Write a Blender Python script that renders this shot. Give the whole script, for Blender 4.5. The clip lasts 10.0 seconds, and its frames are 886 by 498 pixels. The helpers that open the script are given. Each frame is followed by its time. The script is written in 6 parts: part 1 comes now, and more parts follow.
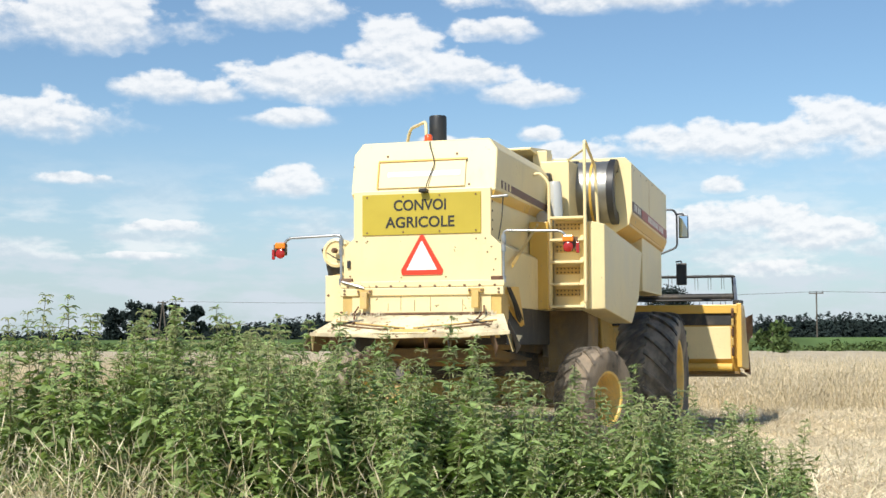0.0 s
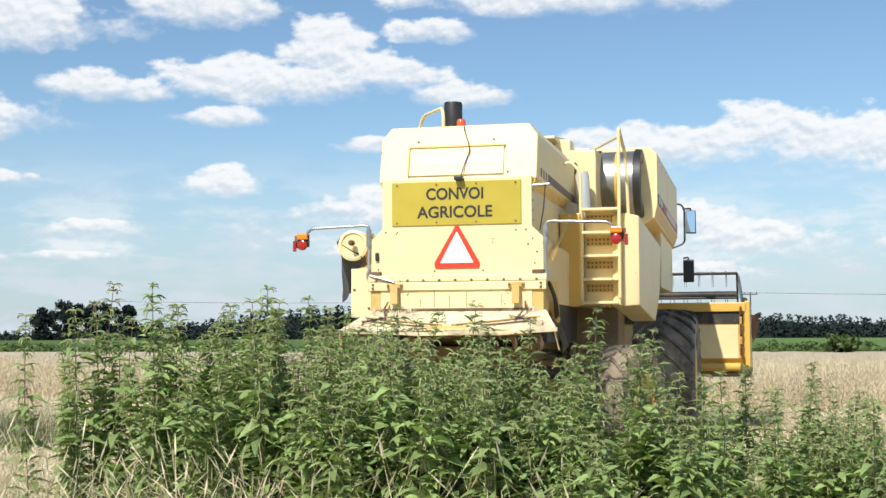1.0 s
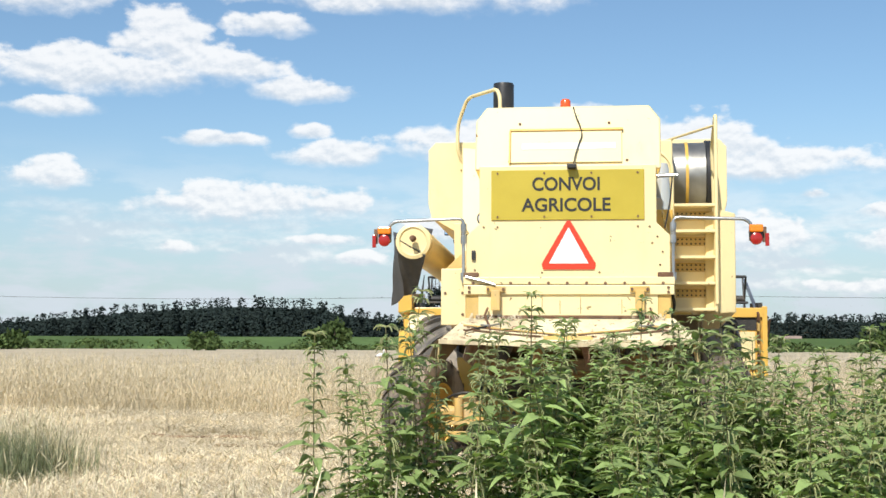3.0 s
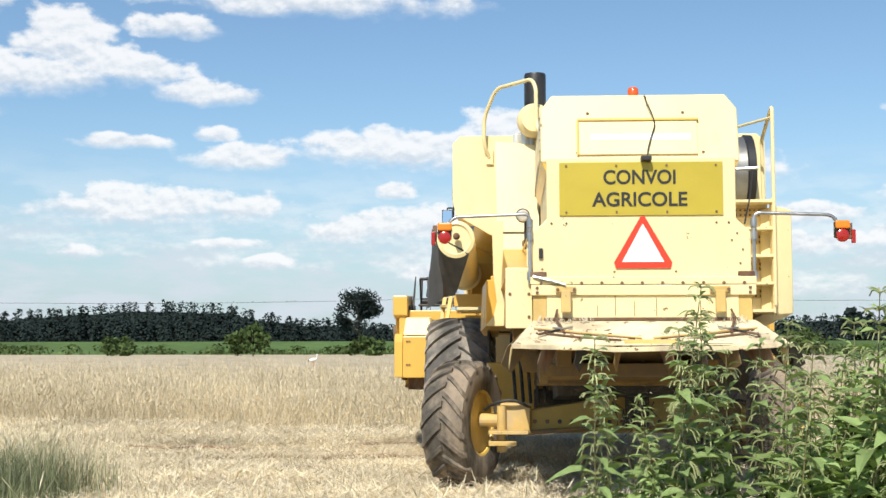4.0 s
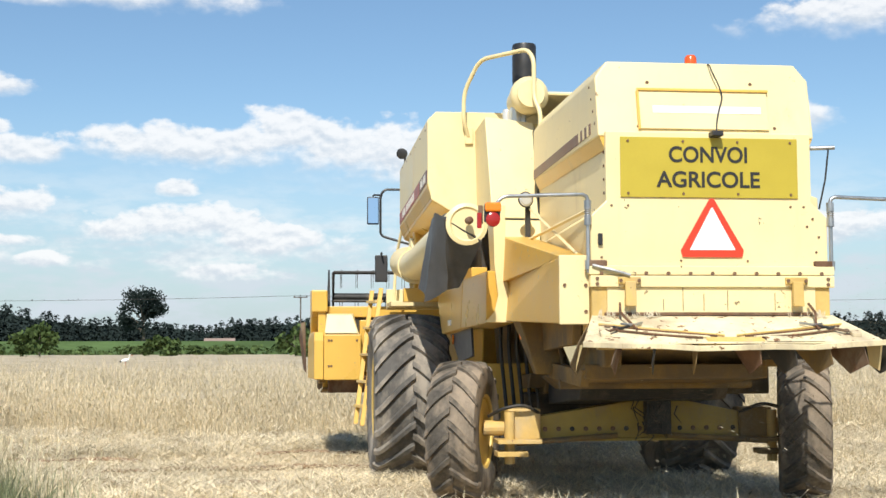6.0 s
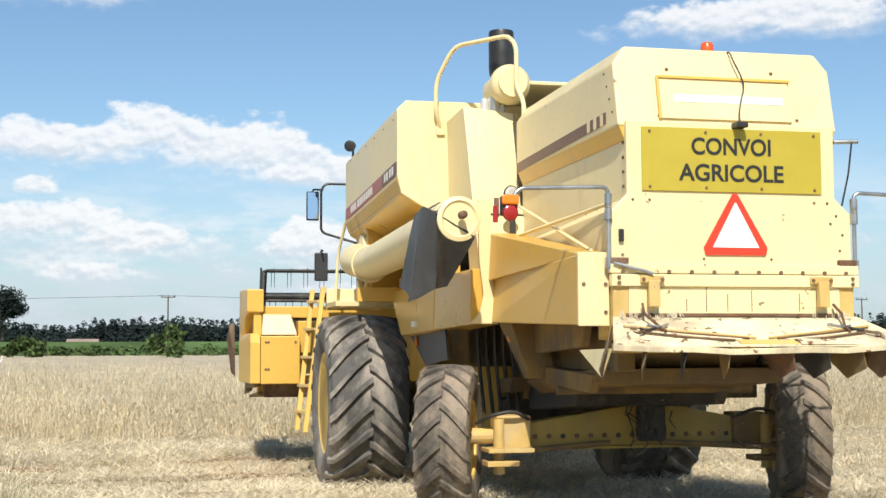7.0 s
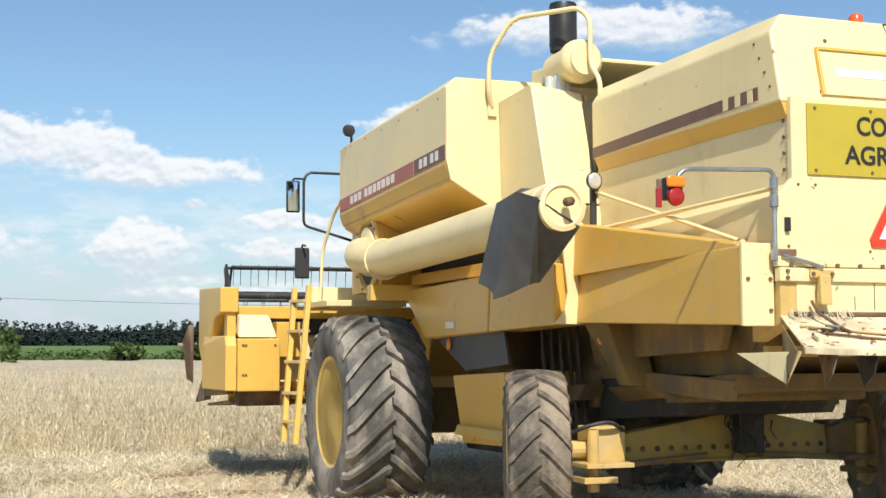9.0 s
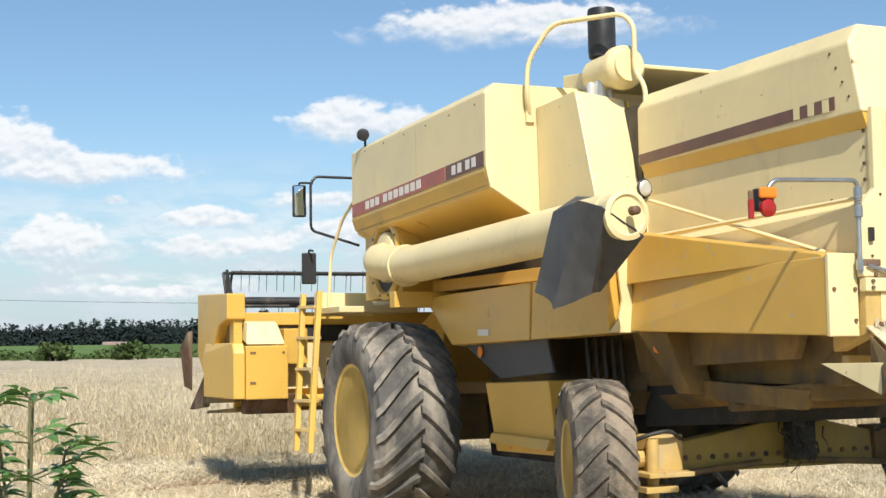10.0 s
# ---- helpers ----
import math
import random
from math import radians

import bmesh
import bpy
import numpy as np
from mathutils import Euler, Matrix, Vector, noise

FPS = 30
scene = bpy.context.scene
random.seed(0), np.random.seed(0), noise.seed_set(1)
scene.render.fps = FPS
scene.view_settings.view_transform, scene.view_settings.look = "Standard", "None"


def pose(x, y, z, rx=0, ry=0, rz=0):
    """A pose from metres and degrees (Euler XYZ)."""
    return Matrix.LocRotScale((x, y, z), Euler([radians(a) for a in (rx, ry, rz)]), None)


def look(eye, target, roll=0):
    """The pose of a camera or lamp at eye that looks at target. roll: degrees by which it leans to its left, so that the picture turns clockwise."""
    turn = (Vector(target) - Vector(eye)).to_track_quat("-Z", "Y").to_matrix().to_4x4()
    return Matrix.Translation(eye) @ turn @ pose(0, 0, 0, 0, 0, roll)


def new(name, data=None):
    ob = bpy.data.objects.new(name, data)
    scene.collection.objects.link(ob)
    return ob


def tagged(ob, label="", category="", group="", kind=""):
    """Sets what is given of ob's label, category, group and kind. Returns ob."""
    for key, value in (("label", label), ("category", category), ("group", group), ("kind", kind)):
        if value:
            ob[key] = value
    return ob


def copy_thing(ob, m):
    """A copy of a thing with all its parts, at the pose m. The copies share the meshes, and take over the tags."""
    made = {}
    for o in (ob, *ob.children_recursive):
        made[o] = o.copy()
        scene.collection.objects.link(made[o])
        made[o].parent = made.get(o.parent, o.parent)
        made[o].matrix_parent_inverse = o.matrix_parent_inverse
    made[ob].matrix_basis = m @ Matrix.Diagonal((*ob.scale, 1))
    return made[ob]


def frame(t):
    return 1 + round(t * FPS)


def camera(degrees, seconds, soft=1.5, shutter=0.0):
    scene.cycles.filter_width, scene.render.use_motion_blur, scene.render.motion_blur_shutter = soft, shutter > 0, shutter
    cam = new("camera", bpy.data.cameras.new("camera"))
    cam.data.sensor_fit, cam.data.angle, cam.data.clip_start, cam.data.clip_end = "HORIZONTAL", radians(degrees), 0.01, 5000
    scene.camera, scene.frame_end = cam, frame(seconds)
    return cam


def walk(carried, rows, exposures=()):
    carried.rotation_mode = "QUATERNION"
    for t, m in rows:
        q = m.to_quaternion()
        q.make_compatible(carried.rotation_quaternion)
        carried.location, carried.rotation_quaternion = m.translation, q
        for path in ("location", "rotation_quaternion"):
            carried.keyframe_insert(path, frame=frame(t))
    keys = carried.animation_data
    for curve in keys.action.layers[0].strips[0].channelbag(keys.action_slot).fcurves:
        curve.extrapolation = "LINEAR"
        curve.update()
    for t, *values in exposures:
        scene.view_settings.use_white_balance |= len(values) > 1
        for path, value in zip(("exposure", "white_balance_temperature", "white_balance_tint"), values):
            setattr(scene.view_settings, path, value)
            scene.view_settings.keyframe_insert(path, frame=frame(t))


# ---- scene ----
cam = camera(37.2, 10.0)
PATH = [
    (0, (4.324, -11.892, 1.049), (3.6730, -10.0062, 1.1947), -0.13),
    (0.5, (3.826, -11.702, 1.001), (3.2190, -9.8020, 1.1526), -0.20),
    (1, (3.171, -11.426, 1.028), (2.6182, -9.5100, 1.1743), -0.10),
    (1.5, (2.535, -11.119, 1.090), (2.0334, -9.1883, 1.2312), 0.02),
    (2, (1.894, -10.897, 1.094), (1.4469, -8.9531, 1.2411), 0.06),
    (2.5, (1.286, -10.641, 1.136), (0.9039, -8.6826, 1.2780), 0.17),
    (4, (-0.622, -9.776, 1.148), (-0.7941, -7.7890, 1.2966), -0.08),
    (4.5, (-1.139, -9.461, 1.162), (-1.2535, -7.4699, 1.3081), -0.32),
    (5, (-1.600, -9.130, 1.138), (-1.6507, -7.1363, 1.2874), -0.08),
    (5.5, (-2.031, -8.811, 1.144), (-1.9835, -6.8175, 1.2929), -0.31),
    (6, (-2.424, -8.460, 1.144), (-2.2677, -6.4720, 1.2918), -0.14),
    (7.5, (-3.619, -7.302, 1.184), (-3.1798, -5.3566, 1.3309), -0.25),
    (8, (-3.981, -6.886, 1.200), (-3.4744, -4.9567, 1.3456), -0.17),
    (8.5, (-4.365, -6.546, 1.168), (-3.8032, -4.6321, 1.3183), -0.21),
    (9, (-4.674, -6.248, 1.160), (-4.0686, -4.3478, 1.3140), -0.20),
    (9.5, (-5.009, -5.967, 1.226), (-4.3567, -4.0814, 1.3720), 0.05),
    (10, (-5.461, -5.868, 1.267), (-4.7472, -4.0061, 1.4130), -0.80),
]
walk(cam, [(t, look(eye, target, roll)) for t, eye, target, roll in PATH])


# ---- light ----
SUN_FROM = Vector((-0.2, -0.95, 1.0)).normalized()
scene.view_settings.exposure = 0.17

# clouds: azimuth and height above the horizon in degrees, half width, half height
CLOUDS = [(-34.9, 13.6, 4.3, 1.5), (-26.6, 14.6, 2.8, 1.1), (-23.8, 11.3, 4.4, 0.9), (-21.4, 12.7, 1.7, 1.3), (-18.6, 11.8, 2.1, 0.7), (-31.2, 11.0, 1.8, 0.7),
          (-29.0, 10.8, 1.1, 0.5), (-15.0, 10.8, 1.7, 0.5), (-16.5, 13.6, 1.6, 0.6), (-11.2, 14.9, 6.2, 0.75), (-36.4, 9.5, 2.9, 0.9), (-34.6, 7.0, 1.4, 0.3),
          (-26.0, 6.9, 1.7, 0.6), (-31.1, 5.0, 2.0, 0.35), (-25.9, 9.8, 1.5, 0.4), (-32.2, 3.8, 1.6, 0.25), (-5.8, 8.5, 5.2, 0.9), (-1.6, 9.2, 2.4, 1.0),
          (-18.8, 8.7, 1.8, 0.3), (-13.8, 8.1, 1.9, 0.6), (-14.9, 9.1, 0.9, 0.4), (-17.6, 5.9, 4.2, 0.9), (-20.2, 4.0, 1.0, 0.35), (-7.0, 6.7, 0.9, 0.4),
          (-6.5, 5.2, 3.6, 0.8), (-14.5, 4.4, 1.6, 0.3), (-9.4, 4.9, 1.5, 0.6), (-12.5, 3.6, 1.3, 0.35), (-3.0, 4.5, 2.8, 0.8), (-4.7, 3.2, 1.7, 0.4),
          (1.2, 8.4, 3.2, 1.1), (5.0, 7.5, 3.6, 0.7), (3.4, 8.4, 1.7, 0.9), (6.9, 6.3, 0.8, 0.35), (18.3, 9.7, 2.8, 0.95), (24.7, 13.7, 5.4, 0.9),
          (4.9, 4.4, 2.6, 0.9), (10.7, 5.5, 2.0, 0.45), (11.7, 4.3, 2.7, 0.6), (15.8, 6.3, 1.9, 0.5), (16.6, 5.0, 1.9, 0.65), (8.6, 2.4, 1.8, 0.35), (21.5, 5.0, 3.2, 0.8)]


class Nodes:
    """A small builder of node trees."""

    def __init__(self, tree):
        self.tree = tree
        tree.nodes.clear()

    def add(self, kind):
        return self.tree.nodes.new(kind)

    def put(self, socket, v):
        if isinstance(v, bpy.types.NodeSocket):
            self.tree.links.new(v, socket)
        elif v is not None:
            socket.default_value = v

    def math(self, op, a, b=None, c=None, clamp=False):
        n = self.add("ShaderNodeMath")
        n.operation, n.use_clamp = op, clamp
        for s, v in zip(n.inputs, (a, b, c)):
            self.put(s, v)
        return n.outputs[0]

    def vec(self, op, a, b=None, c=None):
        n = self.add("ShaderNodeVectorMath")
        n.operation = op
        for s, v in zip(n.inputs, (a, b, c)):
            self.put(s, v)
        return n.outputs["Value"] if op in ("DOT_PRODUCT", "LENGTH") else n.outputs[0]

    def noise(self, vec, scale, detail=4.0, rough=0.55):
        n = self.add("ShaderNodeTexNoise")
        self.put(n.inputs["Vector"], vec)
        n.inputs["Scale"].default_value, n.inputs["Detail"].default_value, n.inputs["Roughness"].default_value = scale, detail, rough
        return n.outputs["Fac"]

    def ramp(self, v, lo, hi, a=0.0, b=1.0):
        n = self.add("ShaderNodeMapRange")
        n.interpolation_type = "SMOOTHSTEP"
        for s, x in zip(n.inputs, (v, lo, hi, a, b)):
            self.put(s, x)
        return n.outputs[0]

    def mix(self, fac, a, b, blend="MIX"):
        n = self.add("ShaderNodeMix")
        n.data_type, n.blend_type = "RGBA", blend
        for s, v in ((n.inputs[0], fac), (n.inputs[6], a), (n.inputs[7], b)):
            if isinstance(v, tuple) and len(v) == 3:
                v = (*v, 1)
            self.put(s, v)
        return n.outputs[2]


def make_world():
    w = bpy.data.worlds.new("sky")
    scene.world = w
    w.use_nodes = True
    n = Nodes(w.node_tree)
    sky = n.add("ShaderNodeTexSky")
    sky.sky_type, sky.sun_disc, sky.altitude = "NISHITA", False, 100
    sky.air_density, sky.dust_density, sky.ozone_density = 1.0, 0.6, 1.6
    sky.sun_elevation = math.asin(SUN_FROM.z)
    sky.sun_rotation = math.atan2(SUN_FROM.x, SUN_FROM.y)
    co = n.add("ShaderNodeTexCoord").outputs["Generated"]
    sep = n.add("ShaderNodeSeparateXYZ")
    n.put(sep.inputs[0], co)
    x, y, z = sep.outputs
    az = n.math("MULTIPLY", n.math("ARCTAN2", x, y), 180 / math.pi)
    el = n.math("MULTIPLY", n.math("ARCSINE", z), 180 / math.pi)
    comb = n.add("ShaderNodeCombineXYZ")
    n.put(comb.inputs[0], az), n.put(comb.inputs[1], el)
    here = comb.outputs[0]
    # a cloud is wider than it is high: stretch the noise likewise
    warp = n.vec("MULTIPLY", here, (0.62, 1.0, 1.0))
    billow = n.noise(warp, 0.55, 3.0, 0.5)
    puff = n.noise(warp, 1.7, 6.0, 0.56)
    near, weights, heights = None, None, None
    for a, e, hw, hh in CLOUDS:
        off = n.vec("MULTIPLY_ADD", here, (1 / hw, 1 / hh, 0), (-a / hw, -e / hh, 0))
        up = n.vec("DOT_PRODUCT", off, (0, 1, 0))
        below = n.math("MINIMUM", up, 0.0)
        # flat below, heaped above
        d = n.math("MULTIPLY_ADD", n.math("MULTIPLY", below, below), 1.2, n.vec("DOT_PRODUCT", off, off))
        near = d if near is None else n.math("SMOOTH_MIN", near, d, 0.25)
        share = n.math("DIVIDE", 1.0, n.math("MULTIPLY_ADD", d, d, 0.05))
        weights = share if weights is None else n.math("ADD", weights, share)
        heights = n.math("MULTIPLY", share, up) if heights is None else n.math("MULTIPLY_ADD", share, up, heights)
    near = n.math("SQRT", n.math("MAXIMUM", near, 0.0))
    rise = n.math("DIVIDE", heights, weights)
    # the rest of the sky, higher up and behind, is broken by the same kind of cloud
    wide = n.noise(n.vec("MULTIPLY", co, (1.0, 1.0, 2.2)), 2.6, 6.0, 0.6)
    high = n.math("MULTIPLY", n.ramp(el, 17.0, 24.0), n.ramp(wide, 0.62, 0.76))
    edge = n.math("ADD", near, n.math("MULTIPLY", n.math("SUBTRACT", billow, 0.5), -2.3))
    edge = n.math("ADD", edge, n.math("MULTIPLY", n.math("SUBTRACT", puff, 0.5), -1.2))
    mask = n.ramp(edge, n.ramp(rise, -0.5, 0.5, 0.35, 0.85), n.ramp(rise, -0.5, 0.5, 1.75, 1.28), 1.0, 0.0)
    wisps = n.math("MULTIPLY", n.ramp(n.noise(n.vec("MULTIPLY", here, (0.3, 1.0, 1.0)), 0.9, 5.0, 0.55), 0.40, 0.60), n.ramp(el, 9.0, 2.0, 0.0, 0.9))
    mask = n.math("MAXIMUM", n.math("MAXIMUM", mask, wisps), high)
    # tops catch the sun, hollows and bases are grey
    above = n.noise(n.vec("ADD", warp, (0.06, 0.22, 0.0)), 1.7, 6.0, 0.56)
    relief = n.math("ADD", n.math("MULTIPLY", n.math("SUBTRACT", puff, above), 2.2), n.math("MULTIPLY", rise, 0.45))
    white = n.mix(n.ramp(relief, -0.60, 0.45), (6.9, 7.6, 8.4), (10.0, 10.1, 10.2))
    blue = n.mix(1.0, sky.outputs[0], (1.08, 1.24, 1.31), "MULTIPLY")
    haze = n.mix(n.ramp(el, -1.0, 11.0, 0.75, 0.0), blue, (5.2, 6.3, 7.3))
    out = n.mix(n.math("MULTIPLY", mask, 0.9), haze, white)
    bg = n.add("ShaderNodeBackground")
    bg.inputs[1].default_value = 0.088
    n.put(bg.inputs[0], out)
    n.put(n.add("ShaderNodeOutputWorld").inputs[0], bg.outputs[0])


make_world()
sun = new("sun", bpy.data.lights.new("sun", "SUN"))
sun.data.energy, sun.data.angle, sun.data.color = 5.0, radians(0.53), (1.0, 0.95, 0.86)
sun.matrix_world = look(SUN_FROM * 50, (0, 0, 0))


# ---- materials ----
def material(name, base, rough=0.5, metal=0.0, vary=0.25, size=3.0, grain=60.0, bump=0.15, dirt=None, dirt_amount=0.0, chips=None, chip_amount=0.0,
             island=0.0, single=0.0, coat=0.0, sheer=0.0, streak=0.0):
    m = bpy.data.materials.new(name)
    m.use_nodes = True
    n = Nodes(m.node_tree)
    co = n.add("ShaderNodeTexCoord").outputs["Object"]
    big, fine = n.noise(co, size, 5.0, 0.6), n.noise(co, grain, 4.0, 0.6)
    lo, hi = tuple(c * (1 - vary) for c in base), tuple(min(1.0, c * (1 + vary * 0.7)) for c in base)
    col = n.mix(n.ramp(big, 0.3, 0.7), lo, hi)
    col = n.mix(n.ramp(fine, 0.3, 0.75, 0.0, 0.35), col, tuple(c * (1 - vary * 1.3) for c in base))
    if island:
        r = n.add("ShaderNodeNewGeometry").outputs["Random Per Island"]
        col = n.mix(r, n.mix(1.0, col, (1 - island,) * 3, "MULTIPLY"), n.mix(1.0, col, (1 + island * 0.6,) * 3, "MULTIPLY"))
    if single:
        r = n.add("ShaderNodeObjectInfo").outputs["Random"]
        col = n.mix(r, n.mix(1.0, col, (1 - single,) * 3, "MULTIPLY"), n.mix(1.0, col, (1 + single * 0.6,) * 3, "MULTIPLY"))
    ro = n.math("ADD", rough, n.math("MULTIPLY", n.math("SUBTRACT", big, 0.5), 0.35), clamp=True)
    if dirt:
        where = n.noise(n.vec("MULTIPLY", co, (1.0, 1.0, 0.45)), 2.2, 8.0, 0.68)
        f = n.ramp(where, 0.62 - 0.3 * dirt_amount, 0.86 - 0.3 * dirt_amount, 0.0, 0.85)
        col, ro = n.mix(f, col, dirt), n.math("MAXIMUM", ro, n.math("MULTIPLY", f, 0.9))
    if streak:
        # rain-washed dust in upright streaks, and blotches of rubbed paint
        run = n.noise(n.vec("MULTIPLY", co, (14.0, 14.0, 0.9)), 1.0, 6.0, 0.7)
        blot = n.noise(co, 1.1, 5.0, 0.65)
        f = n.math("MULTIPLY", n.ramp(run, 0.48, 0.78, 0.0, streak), n.ramp(blot, 0.35, 0.65))
        col, ro = n.mix(f, col, dirt), n.math("MAXIMUM", ro, n.math("MULTIPLY", f, 1.2))
        rub = n.noise(n.vec("MULTIPLY", co, (1.0, 3.0, 9.0)), 5.0, 6.0, 0.75)
        col = n.mix(n.ramp(rub, 0.66, 0.72, 0.0, streak * 1.2), col, tuple(min(1.0, c * 0.55) for c in base))
    if chips:
        where = n.noise(co, 13.0, 6.0, 0.7)
        f = n.ramp(where, 0.78 - 0.2 * chip_amount, 0.795 - 0.2 * chip_amount)
        col = n.mix(f, col, chips)
    b = n.add("ShaderNodeBsdfPrincipled")
    n.put(b.inputs["Base Color"], col), n.put(b.inputs["Roughness"], ro)
    if rough >= 0.95:
        b.inputs["Specular IOR Level"].default_value = 0.08
    b.inputs["Metallic"].default_value, b.inputs["Coat Weight"].default_value = metal, coat
    if bump:
        bp = n.add("ShaderNodeBump")
        bp.inputs["Strength"].default_value, bp.inputs["Distance"].default_value = bump, 0.01
        n.put(bp.inputs["Height"], fine), n.put(b.inputs["Normal"], bp.outputs[0])
    out = n.add("ShaderNodeOutputMaterial")
    if sheer:
        t = n.add("ShaderNodeBsdfTranslucent")
        n.put(t.inputs[0], n.mix(1.0, col, (1.0, 1.05, 0.6), "MULTIPLY"))
        mixer = n.add("ShaderNodeMixShader")
        mixer.inputs[0].default_value = sheer
        n.put(mixer.inputs[1], b.outputs[0]), n.put(mixer.inputs[2], t.outputs[0])
        n.put(out.inputs[0], mixer.outputs[0])
    else:
        n.put(out.inputs[0], b.outputs[0])
    return m


def plain(name, base, rough=0.4, metal=0.0, emit=0.0, glass=0.0):
    m = bpy.data.materials.new(name)
    m.use_nodes = True
    b = m.node_tree.nodes["Principled BSDF"]
    b.inputs["Base Color"].default_value = (*base, 1)
    b.inputs["Roughness"].default_value, b.inputs["Metallic"].default_value = rough, metal
    b.inputs["Transmission Weight"].default_value = glass
    return m


RUST, DUST, SOIL = (0.16, 0.07, 0.03), (0.42, 0.35, 0.24), (0.20, 0.15, 0.10)
PAINT = material("faded_cream_yellow_paint", (0.80, 0.665, 0.36), 0.42, vary=0.07, size=1.6, grain=220, bump=0.03, dirt=(0.58, 0.46, 0.25), dirt_amount=0.22, chips=(0.26, 0.16, 0.07), chip_amount=0.52, streak=0.25)
REAR = material("chipped_cream_yellow_paint", (0.80, 0.665, 0.36), 0.42, vary=0.07, size=1.6, grain=220, bump=0.03, dirt=(0.62, 0.52, 0.32), dirt_amount=0.2, chips=(0.15, 0.095, 0.045), chip_amount=0.62, streak=0.6)
# deeper yellow; on undersides and hatch edges it also paints shade
GOLD = material("golden_yellow_paint", (0.69, 0.425, 0.085), 0.32, vary=0.07, size=1.2, grain=200, bump=0.03, dirt=(0.50, 0.35, 0.14), dirt_amount=0.3, chips=(0.30, 0.24, 0.16), chip_amount=0.55, streak=0.3)
SCRATCHED = material("scratched_golden_paint", (0.66, 0.395, 0.075), 0.34, vary=0.08, size=1.2, grain=200, bump=0.03, dirt=(0.52, 0.36, 0.13), dirt_amount=0.3, chips=(0.33, 0.36, 0.38), chip_amount=0.75, streak=0.3)
WORN = material("worn_dusty_yellow_paint", (0.62, 0.42, 0.13), 0.6, vary=0.2, size=3.0, grain=120, bump=0.12, dirt=DUST, dirt_amount=0.55, chips=RUST, chip_amount=0.55, streak=0.6)
# underbody yellow: grime, plus the shade under the machine darkened into the colour
GRIMY_SHADED = material("grimy_shaded_underbody_paint", (0.27, 0.165, 0.045), 0.75, vary=0.3, size=2.5, grain=90, bump=0.2, dirt=(0.12, 0.09, 0.055), dirt_amount=0.8, chips=RUST, chip_amount=0.3)
# lighter copy of the underbody paint, with ground bounce put into its colour
AXLE = material("dusty_bounce_lit_yellow_paint", (0.40, 0.28, 0.065), 0.7, vary=0.15, size=2.5, grain=90, bump=0.15, dirt=(0.24, 0.19, 0.11), dirt_amount=0.45, chips=RUST, chip_amount=0.25)
PALE = material("worn_pale_deflector_paint", (0.80, 0.70, 0.44), 0.65, vary=0.15, size=5, grain=150, bump=0.15, dirt=(0.42, 0.34, 0.23), dirt_amount=0.7, chips=RUST, chip_amount=0.92, streak=0.8)
RUSTY = material("rusty_dark_steel", (0.17, 0.09, 0.05), 0.8, 0.2, vary=0.45, size=6, grain=140, bump=0.3, dirt=(0.30, 0.24, 0.17), dirt_amount=0.5)
RUBBER = material("dusty_black_tyre_rubber", (0.095, 0.09, 0.083), 0.85, vary=0.3, size=6, grain=120, bump=0.3, dirt=(0.36, 0.315, 0.255), dirt_amount=0.72)
MUDDY = material("mud_caked_tyre_rubber", (0.10, 0.088, 0.072), 0.9, vary=0.5, size=9, grain=70, bump=0.9, dirt=(0.36, 0.285, 0.205), dirt_amount=0.8)
RIM = material("orange_yellow_rim_paint", (0.78, 0.53, 0.13), 0.4, vary=0.12, size=4, grain=120, bump=0.05, dirt=(0.40, 0.28, 0.13), dirt_amount=0.3, streak=0.3)
STEEL = material("galvanised_steel", (0.46, 0.47, 0.47), 0.35, 0.85, vary=0.2, size=8, grain=200, bump=0.05)
# near-black of hoses and reel; on filler blocks it stands in for shade
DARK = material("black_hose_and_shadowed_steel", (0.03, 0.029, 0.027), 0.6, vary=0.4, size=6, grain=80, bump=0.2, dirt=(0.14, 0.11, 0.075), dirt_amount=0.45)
BLACK = material("sooty_black_sheet_metal", (0.028, 0.028, 0.028), 0.45, vary=0.35, size=7, grain=60, bump=0.1, dirt=(0.10, 0.09, 0.08), dirt_amount=0.3)
CLOTH = material("black_rubberised_cloth", (0.065, 0.065, 0.066), 0.5, vary=0.25, size=8, grain=150, bump=0.1, dirt=(0.11, 0.10, 0.09), dirt_amount=0.3)
SIGN = material("ochre_sign_paint", (0.46, 0.36, 0.035), 0.45, vary=0.06, size=3, grain=150, bump=0.02)
INK = plain("black_sign_paint", (0.02, 0.02, 0.018), 0.5)
RED = plain("red_reflector", (0.75, 0.05, 0.02), 0.3)
WHITE = material("white_reflector", (0.85, 0.80, 0.78), 0.4, vary=0.05, size=6, grain=200, bump=0.02)
AMBER = plain("amber_lens", (0.80, 0.22, 0.015), 0.2)
BEACON = plain("orange_red_beacon_lens", (0.75, 0.10, 0.02), 0.2)
REDLENS = plain("red_lens", (0.34, 0.018, 0.014), 0.2)
GLASS = plain("lamp_glass", (0.62, 0.62, 0.58), 0.12, 0.3)
MIRROR = plain("mirror_glass", (0.75, 0.8, 0.8), 0.04, 1.0)
PLASTIC = plain("black_plastic", (0.022, 0.022, 0.023), 0.45)
STRIPE = material("faded_maroon_decal", (0.42, 0.125, 0.095), 0.5, vary=0.2, size=5, grain=120, bump=0.04, chips=(0.72, 0.62, 0.45), chip_amount=0.35)
